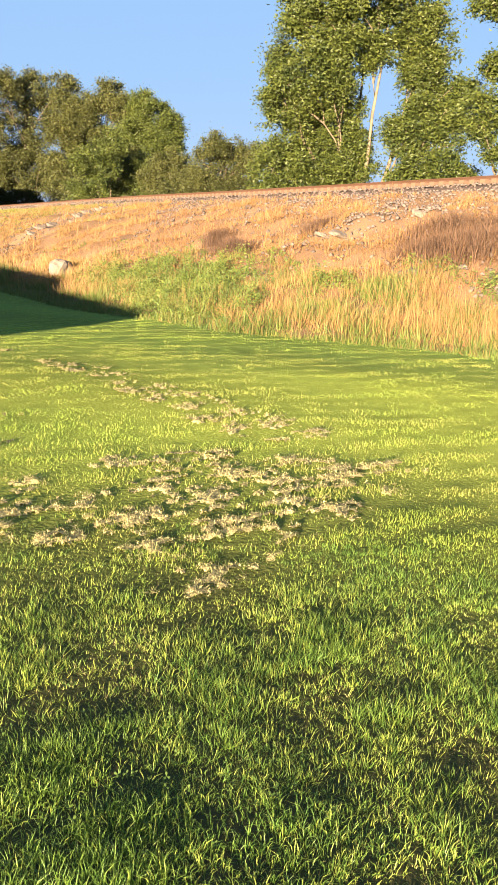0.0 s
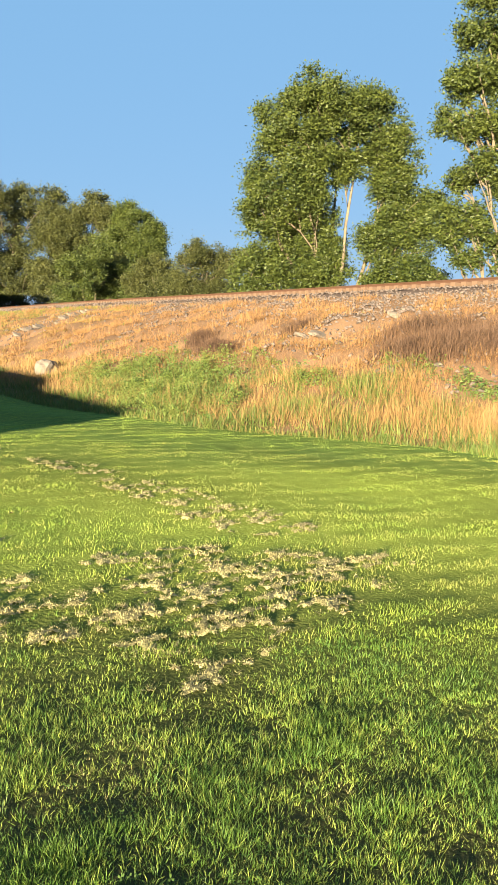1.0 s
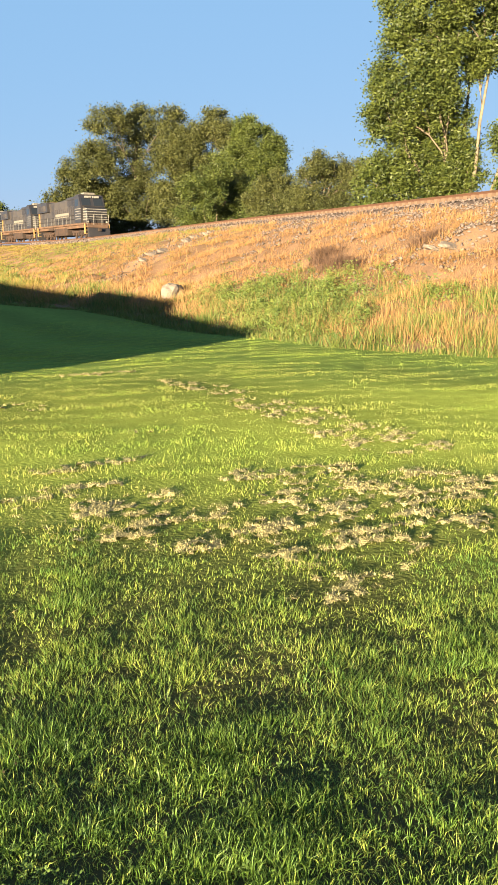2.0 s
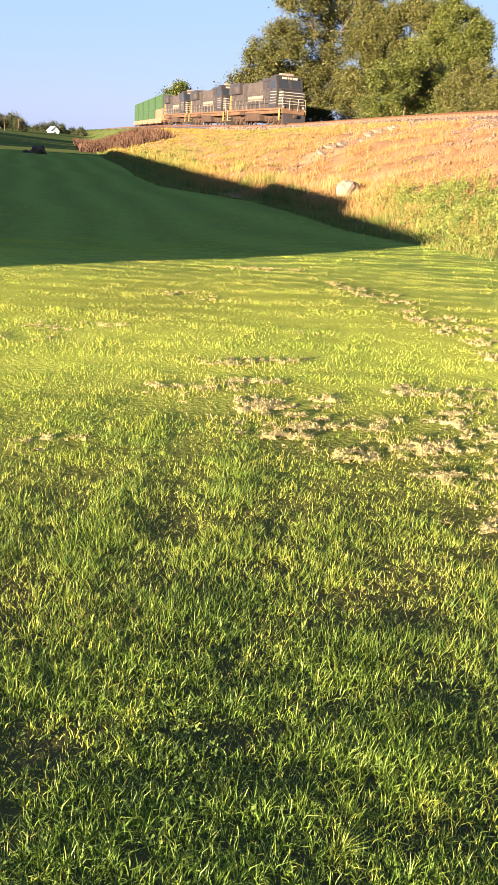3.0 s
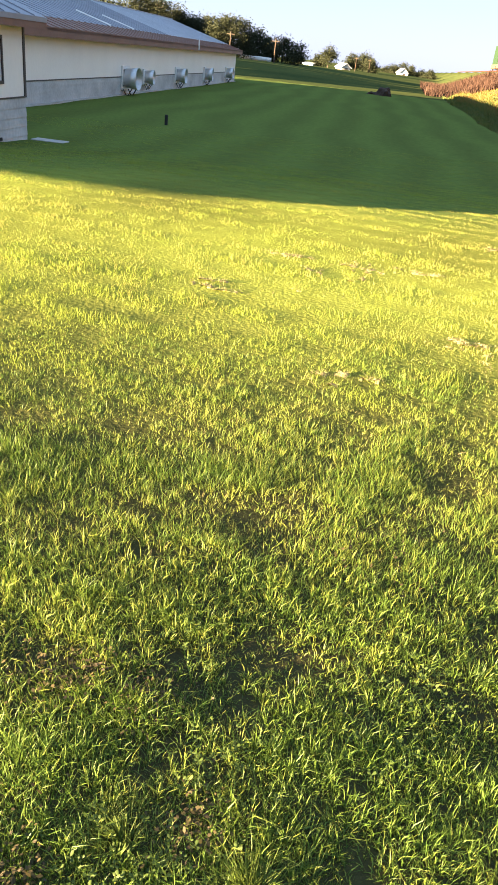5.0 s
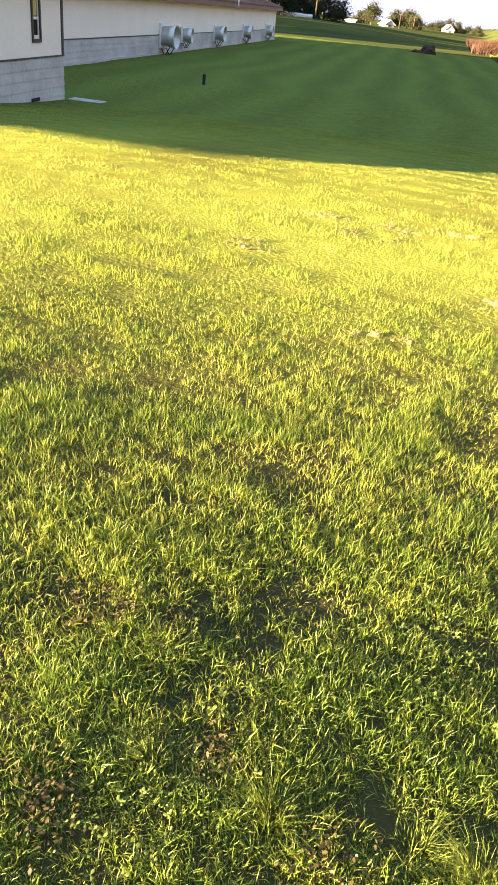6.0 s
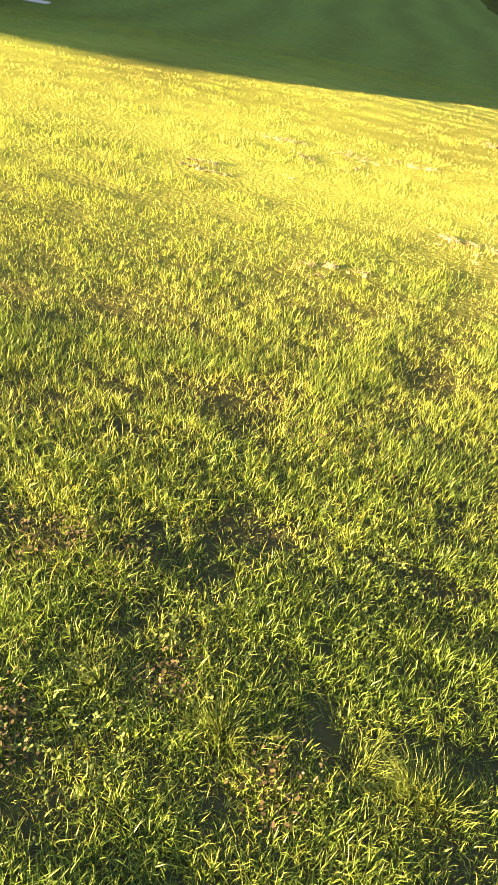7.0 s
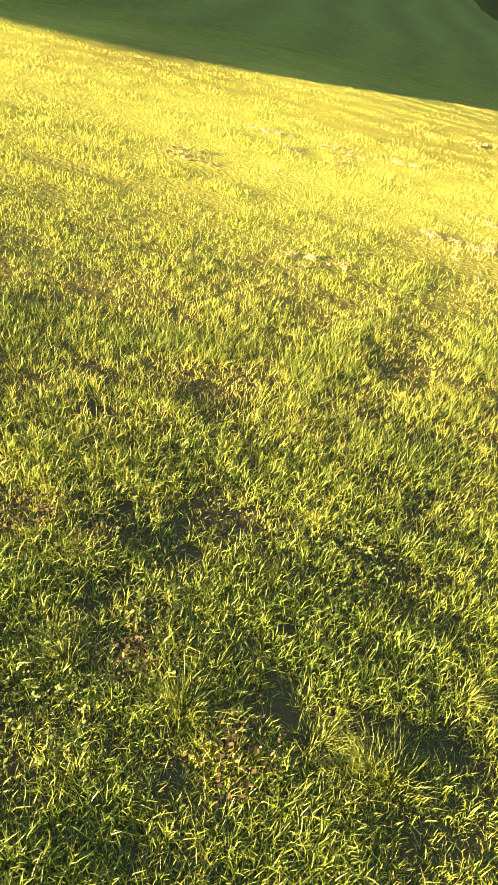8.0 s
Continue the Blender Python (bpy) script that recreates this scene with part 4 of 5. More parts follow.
# ---- plants on the ground ----
def blade_mesh(name, base, height, width, g, lean=0.35, mat="grass", sway=0.0, two=True, lean_way=None):
    """Grass blades: each bends over once and comes to a point."""
    n = len(base)
    a = g.uniform(0, 2 * np.pi, n)
    side = np.stack([np.cos(a), np.sin(a), np.zeros(n)], -1)
    b = g.uniform(0, 2 * np.pi, n)
    over = np.stack([np.cos(b), np.sin(b), np.zeros(n)], -1) * (np.abs(g.normal(0, lean, n)) + 0.05)[:, None]
    over[:, 0] += sway
    if lean_way is not None:
        over[:, :2] += lean_way
    h, w = height[:, None], width[:, None]
    up = np.array([0, 0, 1.0])
    mid = base + up * h * 0.55 + over * h * 0.3
    tip = base + up * h * np.clip(1 - 0.35 * np.linalg.norm(over, axis=1), 0.3, 1)[:, None] + over * h
    if two:
        v = np.stack([base - side * w, base + side * w, mid + side * w * 0.75, mid - side * w * 0.75, tip], 1).reshape(-1, 3)
        i = np.arange(n)[:, None] * 5
        f = np.concatenate([i + np.array([[0, 1, 2]]), i + np.array([[0, 2, 3]]), i + np.array([[3, 2, 4]])], 1).reshape(-1, 3)
    else:
        v = np.stack([base - side * w, base + side * w, tip], 1).reshape(-1, 3)
        f = (np.arange(n)[:, None] * 3 + np.array([[0, 1, 2]])).reshape(-1, 3)
    return mesh_of(name, v, f, [M[mat]])


def on_land(x, y, sink=0.01):
    return np.stack([x, y, land_z(x, y) - sink], -1)


# patches where the mown grass is thin and dead: x, y, half-length, half-width, turn, strength
PATCHES = [(2.75, 3.95, 1.25, 0.75, 10, 1.0), (3.75, 4.2, 0.75, 0.28, 165, 1.0), (2.1, 3.1, 0.55, 0.25, 25, 0.8), (1.6, 3.8, 0.55, 0.3, 150, 0.75), (2.6, 4.9, 0.8, 0.3, 170, 0.8), (3.85, 5.6, 0.8, 0.5, 120, 0.85),
           (3.6, 7.0, 1.1, 0.45, 105, 0.75), (3.3, 8.9, 1.1, 0.4, 105, 0.7), (1.1, 4.55, 0.55, 0.75, 15, 0.9), (1.2, 5.7, 0.6, 0.25, 15, 0.8), (0.45, 4.85, 0.4, 0.2, 165, 0.6), (0.95, 8.2, 0.5, 0.3, 150, 0.6),
           (2.35, 10.8, 0.9, 0.35, 10, 0.6), (-0.3, 6.6, 0.6, 0.2, 10, 0.75), (-0.6, 6.15, 0.4, 0.15, 170, 0.7), (-1.37, 5.35, 0.4, 0.2, 10, 0.75), (-0.7, 5.5, 0.3, 0.12, 5, 0.55), (-1.1, 6.6, 0.5, 0.14, 10, 0.5),
           (-0.26, 3.9, 0.3, 0.15, 20, 0.6), (-0.95, 3.55, 0.2, 0.12, 0, 0.6), (0.4, 3.2, 0.3, 0.12, 0, 0.4), (1.9, 6.6, 0.5, 0.2, 30, 0.5)]


# small bare spots close by: x, y, radius
BARE = [(-0.33, 1.25, 0.06), (-0.19, 1.42, 0.07), (0.19, 1.05, 0.07), (-0.46, 1.51, 0.07), (0.12, 1.3, 0.05), (-0.22, 1.09, 0.04), (0.9, 2.3, 0.09), (-0.7, 2.0, 0.08), (1.3, 1.5, 0.08)]


def patchiness(x, y):
    """How far the lawn has died off, from its broad dead patches, 0..1."""
    d = np.zeros_like(x)
    for px, py, a, b, turn, much in PATCHES:
        c, s = math.cos(radians(turn)), math.sin(radians(turn))
        u, v = (x - px) * c + (y - py) * s, -(x - px) * s + (y - py) * c
        d = np.maximum(d, 0.9 * much * np.exp(-0.8 * ((u / a) ** 2 + (v / b) ** 2) ** 1.5))
    return d


def clods(x, y):
    """Lumps of thatch within a patch, -1..1, longer across the mower's way."""
    return wave(x, y * 1.5, 0.42, 62) * 0.75 + 0.65 * wave(x, y * 1.3, 0.16, 63)


def mat_rise(up):
    """Height of a thatch lump over the lawn."""
    return 0.024 * ease(up, 0.1, 0.6)


def deadness(x, y):
    """0 in full green lawn, 1 in a dead patch."""
    return np.clip(patchiness(x, y) * (1.0 + 0.7 * wave(x, y, 0.5, 31) + 0.4 * wave(x, y, 0.2, 32)), 0, 1)


def scatter_polar(n, r0, r1, power, g, a0=-66, a1=42):
    """Places over the lawn, thinning out with distance as r ** -power."""
    q = g.uniform(0, 1, n)
    k = 2 - power
    r = (r0 ** k + q * (r1 ** k - r0 ** k)) ** (1 / k)
    a = np.radians(g.uniform(a0, a1, n) + g.normal(0, 7, n))
    return -r * np.sin(a), r * np.cos(a), r


def on_lawn(x, y):
    """True on the mown lawn, clear of the bank and the barn."""
    return (track_x(y) - x > toe_u(y) - 0.5) & ~((x < -11.0 - 0.113 * (y - 20)) & (y < 24)) & (x > -15.6 - 0.113 * (y - 20))


def tufts(x, y, per, g, size, spread_out):
    """Blades in tufts: base points and the way each leans, outwards from its tuft."""
    k = np.repeat(np.arange(len(x)), per)
    a = g.uniform(0, 2 * np.pi, len(k))
    d = np.abs(g.normal(0, 1, len(k)))
    bx, by = x[k] + np.cos(a) * d * size, y[k] + np.sin(a) * d * size
    lean = np.stack([np.cos(a), np.sin(a)], -1) * (spread_out * (0.25 + 0.55 * d) * g.uniform(0.5, 1.3, len(k)))[:, None]
    return k, bx, by, lean


def lawn():
    g = np.random.default_rng(5)
    # close by: leafy tufts with gaps between them
    x, y, r = scatter_polar(66000, 0.3, 4.8, 0.75, g, -80, 56)
    rank = 0.55 * wave(x, y, 0.75, 41) + 0.5 * wave(x, y, 0.28, 42) + 0.25 * wave(x, y, 2.1, 43)
    bare = sum(np.exp(-((x - a) ** 2 + (y - b) ** 2) / c ** 2) for a, b, c in BARE) * (1 + 0.5 * wave(x, y, 0.1, 49))
    keep = (g.uniform(0, 1, len(x)) > 0.75 * deadness(x, y) + bare) & (g.uniform(0, 1, len(x)) < 0.90 + 0.30 * rank) & (g.uniform(0, 1, len(x)) > ease(r, 3.2, 4.9))
    x, y, r, rank = x[keep], y[keep], r[keep], rank[keep]
    k, bx, by, lean = tufts(x, y, 9, g, 0.013, 0.85)
    vigour = (0.78 + 0.22 * ease(r, 0.7, 1.3)) * np.clip(1 + 0.42 * rank + g.normal(0, 0.16, len(x)), 0.45, 1.9)
    h = (0.047 * vigour * (1 - 0.38 * ease(r, 2.2, 4.6)))[k] * g.uniform(0.45, 1.25, len(k))
    w = 0.0014 * g.uniform(0.5, 1.35, len(k)) * np.maximum(1, r[k] / 2.6) ** 0.6
    shade = g.uniform(0, 1, len(x))[k] + g.normal(0, 0.2, len(k)) - 0.35 * rank[k] + 0.25 * wave(bx, by, 1.4, 45) - 0.45 * (1 - ease(r[k], 0.7, 2.2))
    for sel, mat, label in ((shade < 0.5, "grass", "short mown green grass with yellow tips"), ((shade >= 0.5) & (shade < 1.08), "pale_grass", "paler yellow-green blades of mown grass"), (shade >= 1.08, "straw", "thin dead blades in the mown grass")):
        thin = 0.65 if mat == "straw" else 1.0
        for near in (True, False):
            take = sel & ((r[k] < 2.2) == near)
            ob = new("lawn_grass", blade_mesh("lawn_grass", on_land(bx[take], by[take]), h[take] * thin, w[take] * thin * (1.0 if near else 1.25), g, 0.12, mat, two=near, lean_way=lean[take]))
            tagged(ob, label, "grass", kind="stuff")
    # further off: a close-cut mat of finer blades, and the lawn at the viewer's back
    x, y, r = scatter_polar(930000, 2.7, 30, 1.4, g)
    xb, yb, rb = scatter_polar(190000, 0.12, 9, 0.8, g, 46, 290)
    x, y, r = np.concatenate([x, xb]), np.concatenate([y, yb]), np.concatenate([r, rb])
    back = np.arange(len(x)) >= 930000
    streak = wave(x * 0.3, y * 1.3, 0.55, 46) * 0.6 + 0.5 * wave(x, y, 0.35, 47) + 0.3 * wave(x, y, 1.6, 48)
    edge = ease(r + 0.5 * wave(x, y, 0.6, 44) + g.normal(0, 0.3, len(x)), 2.9, 4.9)
    keep = (g.uniform(0, 1, len(x)) > 0.75 * deadness(x, y)) & on_lawn(x, y) & (g.uniform(0, 1, len(x)) < 0.92 + 0.25 * streak) & ((g.uniform(0, 1, len(x)) < edge) | back)
    x, y, r, streak, back = x[keep], y[keep], r[keep], streak[keep], back[keep]
    n = len(x)
    h = np.clip(0.030 + 0.019 * streak, 0.008, 0.065) * g.uniform(0.5, 1.4, n) * (1 - 0.3 * ease(r, 5, 10))
    w = 0.0016 * g.uniform(0.6, 1.4, n) * np.maximum(1, r / 2.4) ** 0.8 * np.where(back, 2.4, 1.0)
    a = g.uniform(0, 2 * np.pi, n)
    lean = np.stack([np.cos(a), np.sin(a)], -1) * np.abs(g.normal(0.55, 0.45, n))[:, None]
    yellow = g.uniform(0, 1, n) < np.clip(0.22 + 0.38 * ease(r, 4, 8) * (1 - ease(r, 10, 14)) + 0.3 * wave(x, y, 2.6, 61) + 0.3 * wave(x, y * 1.5, 0.9, 69) + 0.5 * patchiness(x, y), 0.06, 0.85)
    for sel, mat, label in ((~yellow, "mown", "closely mown yellow-green grass"), (yellow, "yellowed", "yellowed blades scattered through the lawn")):
        ob = new("lawn_grass", blade_mesh("lawn_grass", on_land(x[sel], y[sel]), h[sel], w[sel], g, 0.2, mat, two=False, lean_way=lean[sel]))
        tagged(ob, label, "grass", kind="stuff")
    # raised mats of dead clippings in the patches
    px, py = [], []
    for cx, cy, ha, hb, turn, much in PATCHES:
        m = int(46000 * ha * hb * min(1.0, (4.2 / math.hypot(cx, cy)) ** 1.3))
        u, v = g.uniform(-1.3, 1.3, m) * ha, g.uniform(-1.3, 1.3, m) * hb
        c, s = math.cos(radians(turn)), math.sin(radians(turn))
        px.append(cx + u * c - v * s)
        py.append(cy + u * s + v * c)
    px, py = np.concatenate(px), np.concatenate(py)
    lump_up = clods(px, py) + 0.9 * (patchiness(px, py) - 0.75)
    keep = g.uniform(0, 1, len(px)) < ease(lump_up, 0.08, 0.4) * ease(patchiness(px, py), 0.25, 0.5)
    px, py, lump_up = px[keep], py[keep], lump_up[keep]
    thin = g.uniform(0, 1, len(px)) < 0.8
    px, py, lump_up = px[thin], py[thin], lump_up[thin]
    pb, pr = on_land(px, py, 0.0), np.hypot(px, py)
    pb[:, 2] += mat_rise(lump_up) * g.uniform(0.7, 1, len(px))
    ob = new("thatch", blade_mesh("thatch", pb, g.uniform(0.008, 0.021, len(px)), 0.0016 * np.maximum(1, pr / 2.6) ** 0.8 * g.uniform(0.7, 1.5, len(px)), g, 2.4, "straw", two=False))
    tagged(ob, "pale dead grass clippings lying in patches on the lawn", "dead grass", kind="stuff")
    # the felted lumps under them
    tx, ty = np.meshgrid(np.arange(-2.2, 5.4, 0.024), np.arange(2.4, 12.0, 0.024))
    worn_here = patchiness(tx, ty)
    up = clods(tx, ty) + 0.9 * (worn_here - 0.75)
    tz = land_z(tx, ty) - 0.010 + mat_rise(up) + 0.006 * wave(tx, ty, 0.05, 68) + g.normal(0, 0.0025, tx.shape)
    at_q = np.arange(tx.size).reshape(tx.shape)
    q = np.stack([at_q[:-1, :-1], at_q[:-1, 1:], at_q[1:, 1:], at_q[1:, :-1]], -1)[(up[:-1, :-1] > 0.12) & (worn_here[:-1, :-1] > 0.42)]
    used, q = np.unique(q, return_inverse=True)
    v = np.stack([tx.ravel(), ty.ravel(), tz.ravel()], -1)[used]
    tagged(new("thatch", mesh_of("thatch", v, q.reshape(-1, 4), [M["felt"]])), "matted lumps of pale dead grass on the lawn", "dead grass", kind="stuff")
    # long soft tufts close by
    c = np.array([(-0.06, 0.98, -0.25, 1.1), (-0.02, 0.96, 0.2, 0.8), (0.40, 0.99, -0.4, 1.1), (0.46, 0.97, -0.2, 1.0), (0.30, 1.02, 0.3, 0.8), (-0.36, 1.0, -0.4, 0.9), (-0.40, 1.04, 0.2, 0.7), (0.64, 1.27, 0.3, 0.8), (0.37, 1.47, 0.0, 0.6)])
    n = 60
    x, y = np.repeat(c[:, 0], n), np.repeat(c[:, 1], n)
    k, bx, by, lean = tufts(x, y, 6, g, 0.036, 0.75)
    lean[:, 0] += np.repeat(c[:, 2], n)[k]
    h = g.uniform(0.03, 0.085, len(k)) * np.repeat(c[:, 3], n)[k]
    ob = new("grass_tuft", blade_mesh("grass_tuft", on_land(bx, by), h, g.uniform(0.0008, 0.0014, len(k)), g, 0.1, "tuft", lean_way=lean))
    tagged(ob, "longer soft grass tufts left in the lawn", "grass", kind="stuff")


def broad_weed():
    """A broad-bladed weed standing out of the lawn."""
    g = np.random.default_rng(18)
    n = 26
    x, y = -0.27 + g.normal(0, 0.03, n), 0.56 + g.normal(0, 0.025, n)
    ob = new("broad_weed", blade_mesh("broad_weed", on_land(x, y), g.uniform(0.035, 0.07, n), g.uniform(0.002, 0.0045, n), g, 0.7))
    tagged(ob, "bright green broad-bladed weed in the lawn", "weed")


def clover():
    """Low three-leaved clover between the blades."""
    g = np.random.default_rng(16)
    c = np.array([(-0.34, 0.86, 0.10), (-0.28, 0.95, 0.08), (0.17, 1.55, 0.13), (0.3, 1.65, 0.1), (-0.45, 1.6, 0.12), (0.9, 1.7, 0.14), (1.2, 2.0, 0.15), (0.6, 2.1, 0.12), (-0.2, 1.25, 0.08), (1.5, 1.6, 0.12)])
    k = g.integers(0, len(c), 600)
    x, y = c[k, 0] + g.normal(0, 1, 600) * c[k, 2], c[k, 1] + g.normal(0, 1, 600) * c[k, 2]
    p = on_land(x, y, -0.03)
    p[:, 2] += g.uniform(-0.012, 0.012, 600)
    v, f = [], []
    for i in range(600):
        a0, s, t = g.uniform(0, 6.28), g.uniform(0.006, 0.011), g.normal(0, 0.3, 2)
        for j in range(3):
            a = a0 + j * 2.094
            base = len(v)
            for da, d in ((0, 0), (-0.5, 0.8), (-0.25, 1.15), (0.25, 1.15), (0.5, 0.8)):
                dx, dy = math.cos(a + da) * d * s, math.sin(a + da) * d * s
                v.append((p[i, 0] + dx, p[i, 1] + dy, p[i, 2] + dx * t[0] + dy * t[1] + 0.002 * (d > 1)))
            f += [(base, base + 1, base + 2), (base, base + 2, base + 3), (base, base + 3, base + 4)]
    tagged(new("clover", mesh_of("clover", v, f, [M["clover"]])), "low green clover among the grass", "clover", kind="stuff")


def creeping_weed():
    """Flat reddish-brown leaves in small mats between the blades."""
    g = np.random.default_rng(19)
    c = np.array([(-0.60, 0.86, 0.07), (-0.52, 0.80, 0.05), (-0.72, 1.36, 0.08), (-0.62, 1.42, 0.06), (-0.2, 1.08, 0.05), (0.06, 2.28, 0.12), (-0.44, 1.37, 0.06), (0.1, 0.9, 0.05)])
    n = 1500
    k = g.integers(0, len(c), n)
    p = on_land(c[k, 0] + g.normal(0, 1, n) * c[k, 2], c[k, 1] + g.normal(0, 1, n) * c[k, 2], -0.022)
    p[:, 2] += g.uniform(-0.015, 0.016, n)
    a, s = g.uniform(0, 2 * np.pi, n), g.uniform(0.0035, 0.0075, n)
    u = np.stack([np.cos(a), np.sin(a), g.normal(0, 0.4, n)], -1) * s[:, None]
    w = np.stack([-np.sin(a), np.cos(a), g.normal(0, 0.4, n)], -1) * s[:, None] * 0.6
    v = np.stack([p - u, p - u * 0.2 + w, p + u * 0.7 + w * 0.7, p + u, p + u * 0.7 - w * 0.7, p - u * 0.2 - w], 1).reshape(-1, 3)
    i = np.arange(n)[:, None] * 6
    f = np.concatenate([i + np.array([[0, 1, 5]]), i + np.array([[1, 2, 5]]), i + np.array([[2, 4, 5]]), i + np.array([[2, 3, 4]])], 1).reshape(-1, 3)
    tagged(new("creeping_weed", mesh_of("creeping_weed", v, f, [M["russet"]])), "flat brown and yellow weed leaves in the lawn", "weed", kind="stuff")


def stony_at(x, y, q):
    """Where bare stone shows through the bank's grass, 0..1."""
    d = ease(wave(x * 0.55, y, 5.2, 53) + 0.6 * wave(x, y, 1.6, 54), 0.0, 0.75) * ease(q, 0.42, 0.6)
    swath = np.abs((x - 10.5) * 0.689 - (y - 42.7) * 0.725) + 0.5 * wave(x, y, 1.2, 70)
    d = np.maximum(d, 0.95 * (1 - ease(swath, 0.7, 1.7)) * ease(q, 0.2, 0.3) * (1 - ease(q, 0.8, 0.95)))
    return np.clip(np.maximum(d, ease(q, 0.86, 1.0) * 0.8 * (1 - ease(y, 35, 60))), 0, 1) * (1 - 0.8 * ease(y, 52, 62))


def bank_plants():
    g = np.random.default_rng(6)
    n = 560000
    y = 6 + 144 * g.uniform(0, 1, n) ** 1.9
    ut = toe_u(y)
    q = g.uniform(-0.05, 1, n)
    x = track_x(y) - (ut - q * (ut - 2.3))
    keep = g.uniform(0, 1, n) > 0.93 * stony_at(x, y, q)
    x, y, q = x[keep], y[keep], q[keep]
    n = len(x)
    patch = wave(x, y, 2.6, 51) + 0.7 * wave(x, y, 0.9, 52)
    low = 1 - ease(q + 0.09 * wave(x, y, 2.2, 64) + 0.05 * wave(x, y, 0.7, 65), 0.06, 0.34)
    spots = sum(np.exp(-((x - a) ** 2 + (y - b) ** 2) / c ** 2) for a, b, c in ((10.6, 19.2, 1.7), (9.8, 20.6, 1.4), (11.3, 14.5, 0.6), (10.6, 23.6, 1.5), (9.0, 16.2, 1.2), (12.3, 18.3, 0.6), (12.6, 12.4, 0.6), (12.8, 10.4, 0.7), (9.0, 18.4, 1.0)))
    lush = spots * 0.65 + 0.5 * ease(wave(x, y * 0.7, 4.5, 55) + 0.5 * wave(x, y, 1.4, 57), -0.05, 0.5)
    green = g.uniform(0, 1, n) < np.clip(0.9 * lush * ease(low, 0.0, 0.4) + 0.75 * (1 - ease(q, 0.0, 0.07)) + 0.3 * ease(wave(x, y, 3.1, 56), 0.55, 0.9) * (1 - ease(q, 0.4, 0.6)) + 0.3 * ease(y, 46, 60) * (1 - ease(y, 85, 100)), 0.02, 0.9)
    h = np.where(low > 0.3, (0.20 + 0.22 * low + 0.17 * patch) * g.uniform(0.45, 1.35, n), (0.11 + 0.08 * patch) * g.uniform(0.5, 1.6, n))
    h = np.clip(np.where(green, np.maximum(h * 0.9, 0.3 * np.minimum(spots, 1)), h), 0.05, 1.0) * np.where(q < 0.02, 0.45, 1)
    w = 0.0046 * g.uniform(0.5, 1.5, n) * np.maximum(1, np.hypot(x, y) / 20)
    upright = low > 0.3
    thin = upright | green | (g.uniform(0, 1, n) < 0.75)
    x, y, h, w, green, upright = x[thin], y[thin], h[thin], w[thin], green[thin], upright[thin]
    gold = ~green & (g.uniform(0, 1, len(x)) < 0.8 * ease(y + 3 * wave(x, y, 6, 67), 36, 50))
    upright, dry_slope = upright & ~gold, ~upright & ~gold
    for sel, mat, lean, label in ((~green & upright, "stalk", 0.5, "tall dry golden grass at the foot of the bank"), (~green & dry_slope, "dry", 1.1, "short matted dry grass on the bank's slope"),
                                  (gold, "golden", 0.7, "golden-green grass on the far stretch of the bank"),
                                  (green, "weed", 0.65, "green and yellow weeds along the foot of the bank")):
        ob = new("bank_weeds" if mat == "weed" else "bank_grass", blade_mesh(mat, on_land(x[sel], y[sel], 0.02), h[sel], w[sel] * (2.0 if mat == "weed" else 1.2), g, lean, mat, two=False))
        tagged(ob, label, "grass", kind="stuff")
    # thick leafy clumps at the foot
    c = np.array([(10.4, 19.0, 1.1), (9.6, 20.6, 1.0), (9.0, 18.6, 0.8), (11.2, 20.4, 0.9), (10.4, 23.6, 1.2), (9.8, 25.6, 1.0), (8.8, 16.1, 1.0), (11.2, 14.4, 0.5), (12.4, 18.3, 0.35), (12.7, 12.5, 0.35), (12.8, 10.5, 0.5), (11.4, 12.3, 0.35)])
    k = g.choice(len(c), 2000, p=c[:, 2] ** 2 / np.sum(c[:, 2] ** 2))
    x, y = c[k, 0] + g.normal(0, 0.55, len(k)) * c[k, 2], c[k, 1] + g.normal(0, 0.9, len(k)) * (c[k, 2] + 0.25)
    bush = np.clip(0.75 + 0.5 * wave(x, y, 0.8, 66), 0.2, 1.3)
    p = on_land(x, y, 0.0)
    p[:, 2] += (0.05 + 0.42 * g.uniform(0, 1, len(k))) * bush * np.minimum(1, 0.3 + c[k, 2])
    lv, lf = leaves(p, g.uniform(0.05, 0.11, len(k)), 20, 0.034, g)
    tagged(new("bank_weeds", mesh_of("leafy_weeds", lv, lf, [M["weed"]])), "leafy green weed clumps at the foot of the bank", "weeds", kind="stuff")
    # separate tufts higher up
    n, per = 9000, 16
    y = 7 + 62 * g.uniform(0, 1, n) ** 1.5
    q = g.uniform(0.22, 0.99, n)
    ut = toe_u(y)
    x = track_x(y) - (ut - q * (ut - 2.3))
    keep = g.uniform(0, 1, n) < np.clip(0.5 + 0.7 * wave(x, y, 1.8, 58) + 0.4 * wave(x, y, 5, 59) - 0.5 * stony_at(x, y, q), 0.02, 1)
    x, y = np.repeat(x[keep], per), np.repeat(y[keep], per)
    n = len(x)
    s = np.repeat((0.5 + 1.5 * g.uniform(0, 1, n // per) ** 2), per)
    x, y = x + g.normal(0, 0.07, n) * s, y + g.normal(0, 0.07, n) * s
    ob = new("bank_grass", blade_mesh("tufts", on_land(x, y, 0.02), g.uniform(0.14, 0.34, n) * s, 0.006 * g.uniform(0.6, 1.5, n) * np.maximum(1, np.hypot(x, y) / 22), g, 0.85, "dry", two=False))
    tagged(ob, "tufts of dry orange grass on the bank's slope", "grass", kind="stuff")


lawn()
broad_weed()
clover()
creeping_weed()
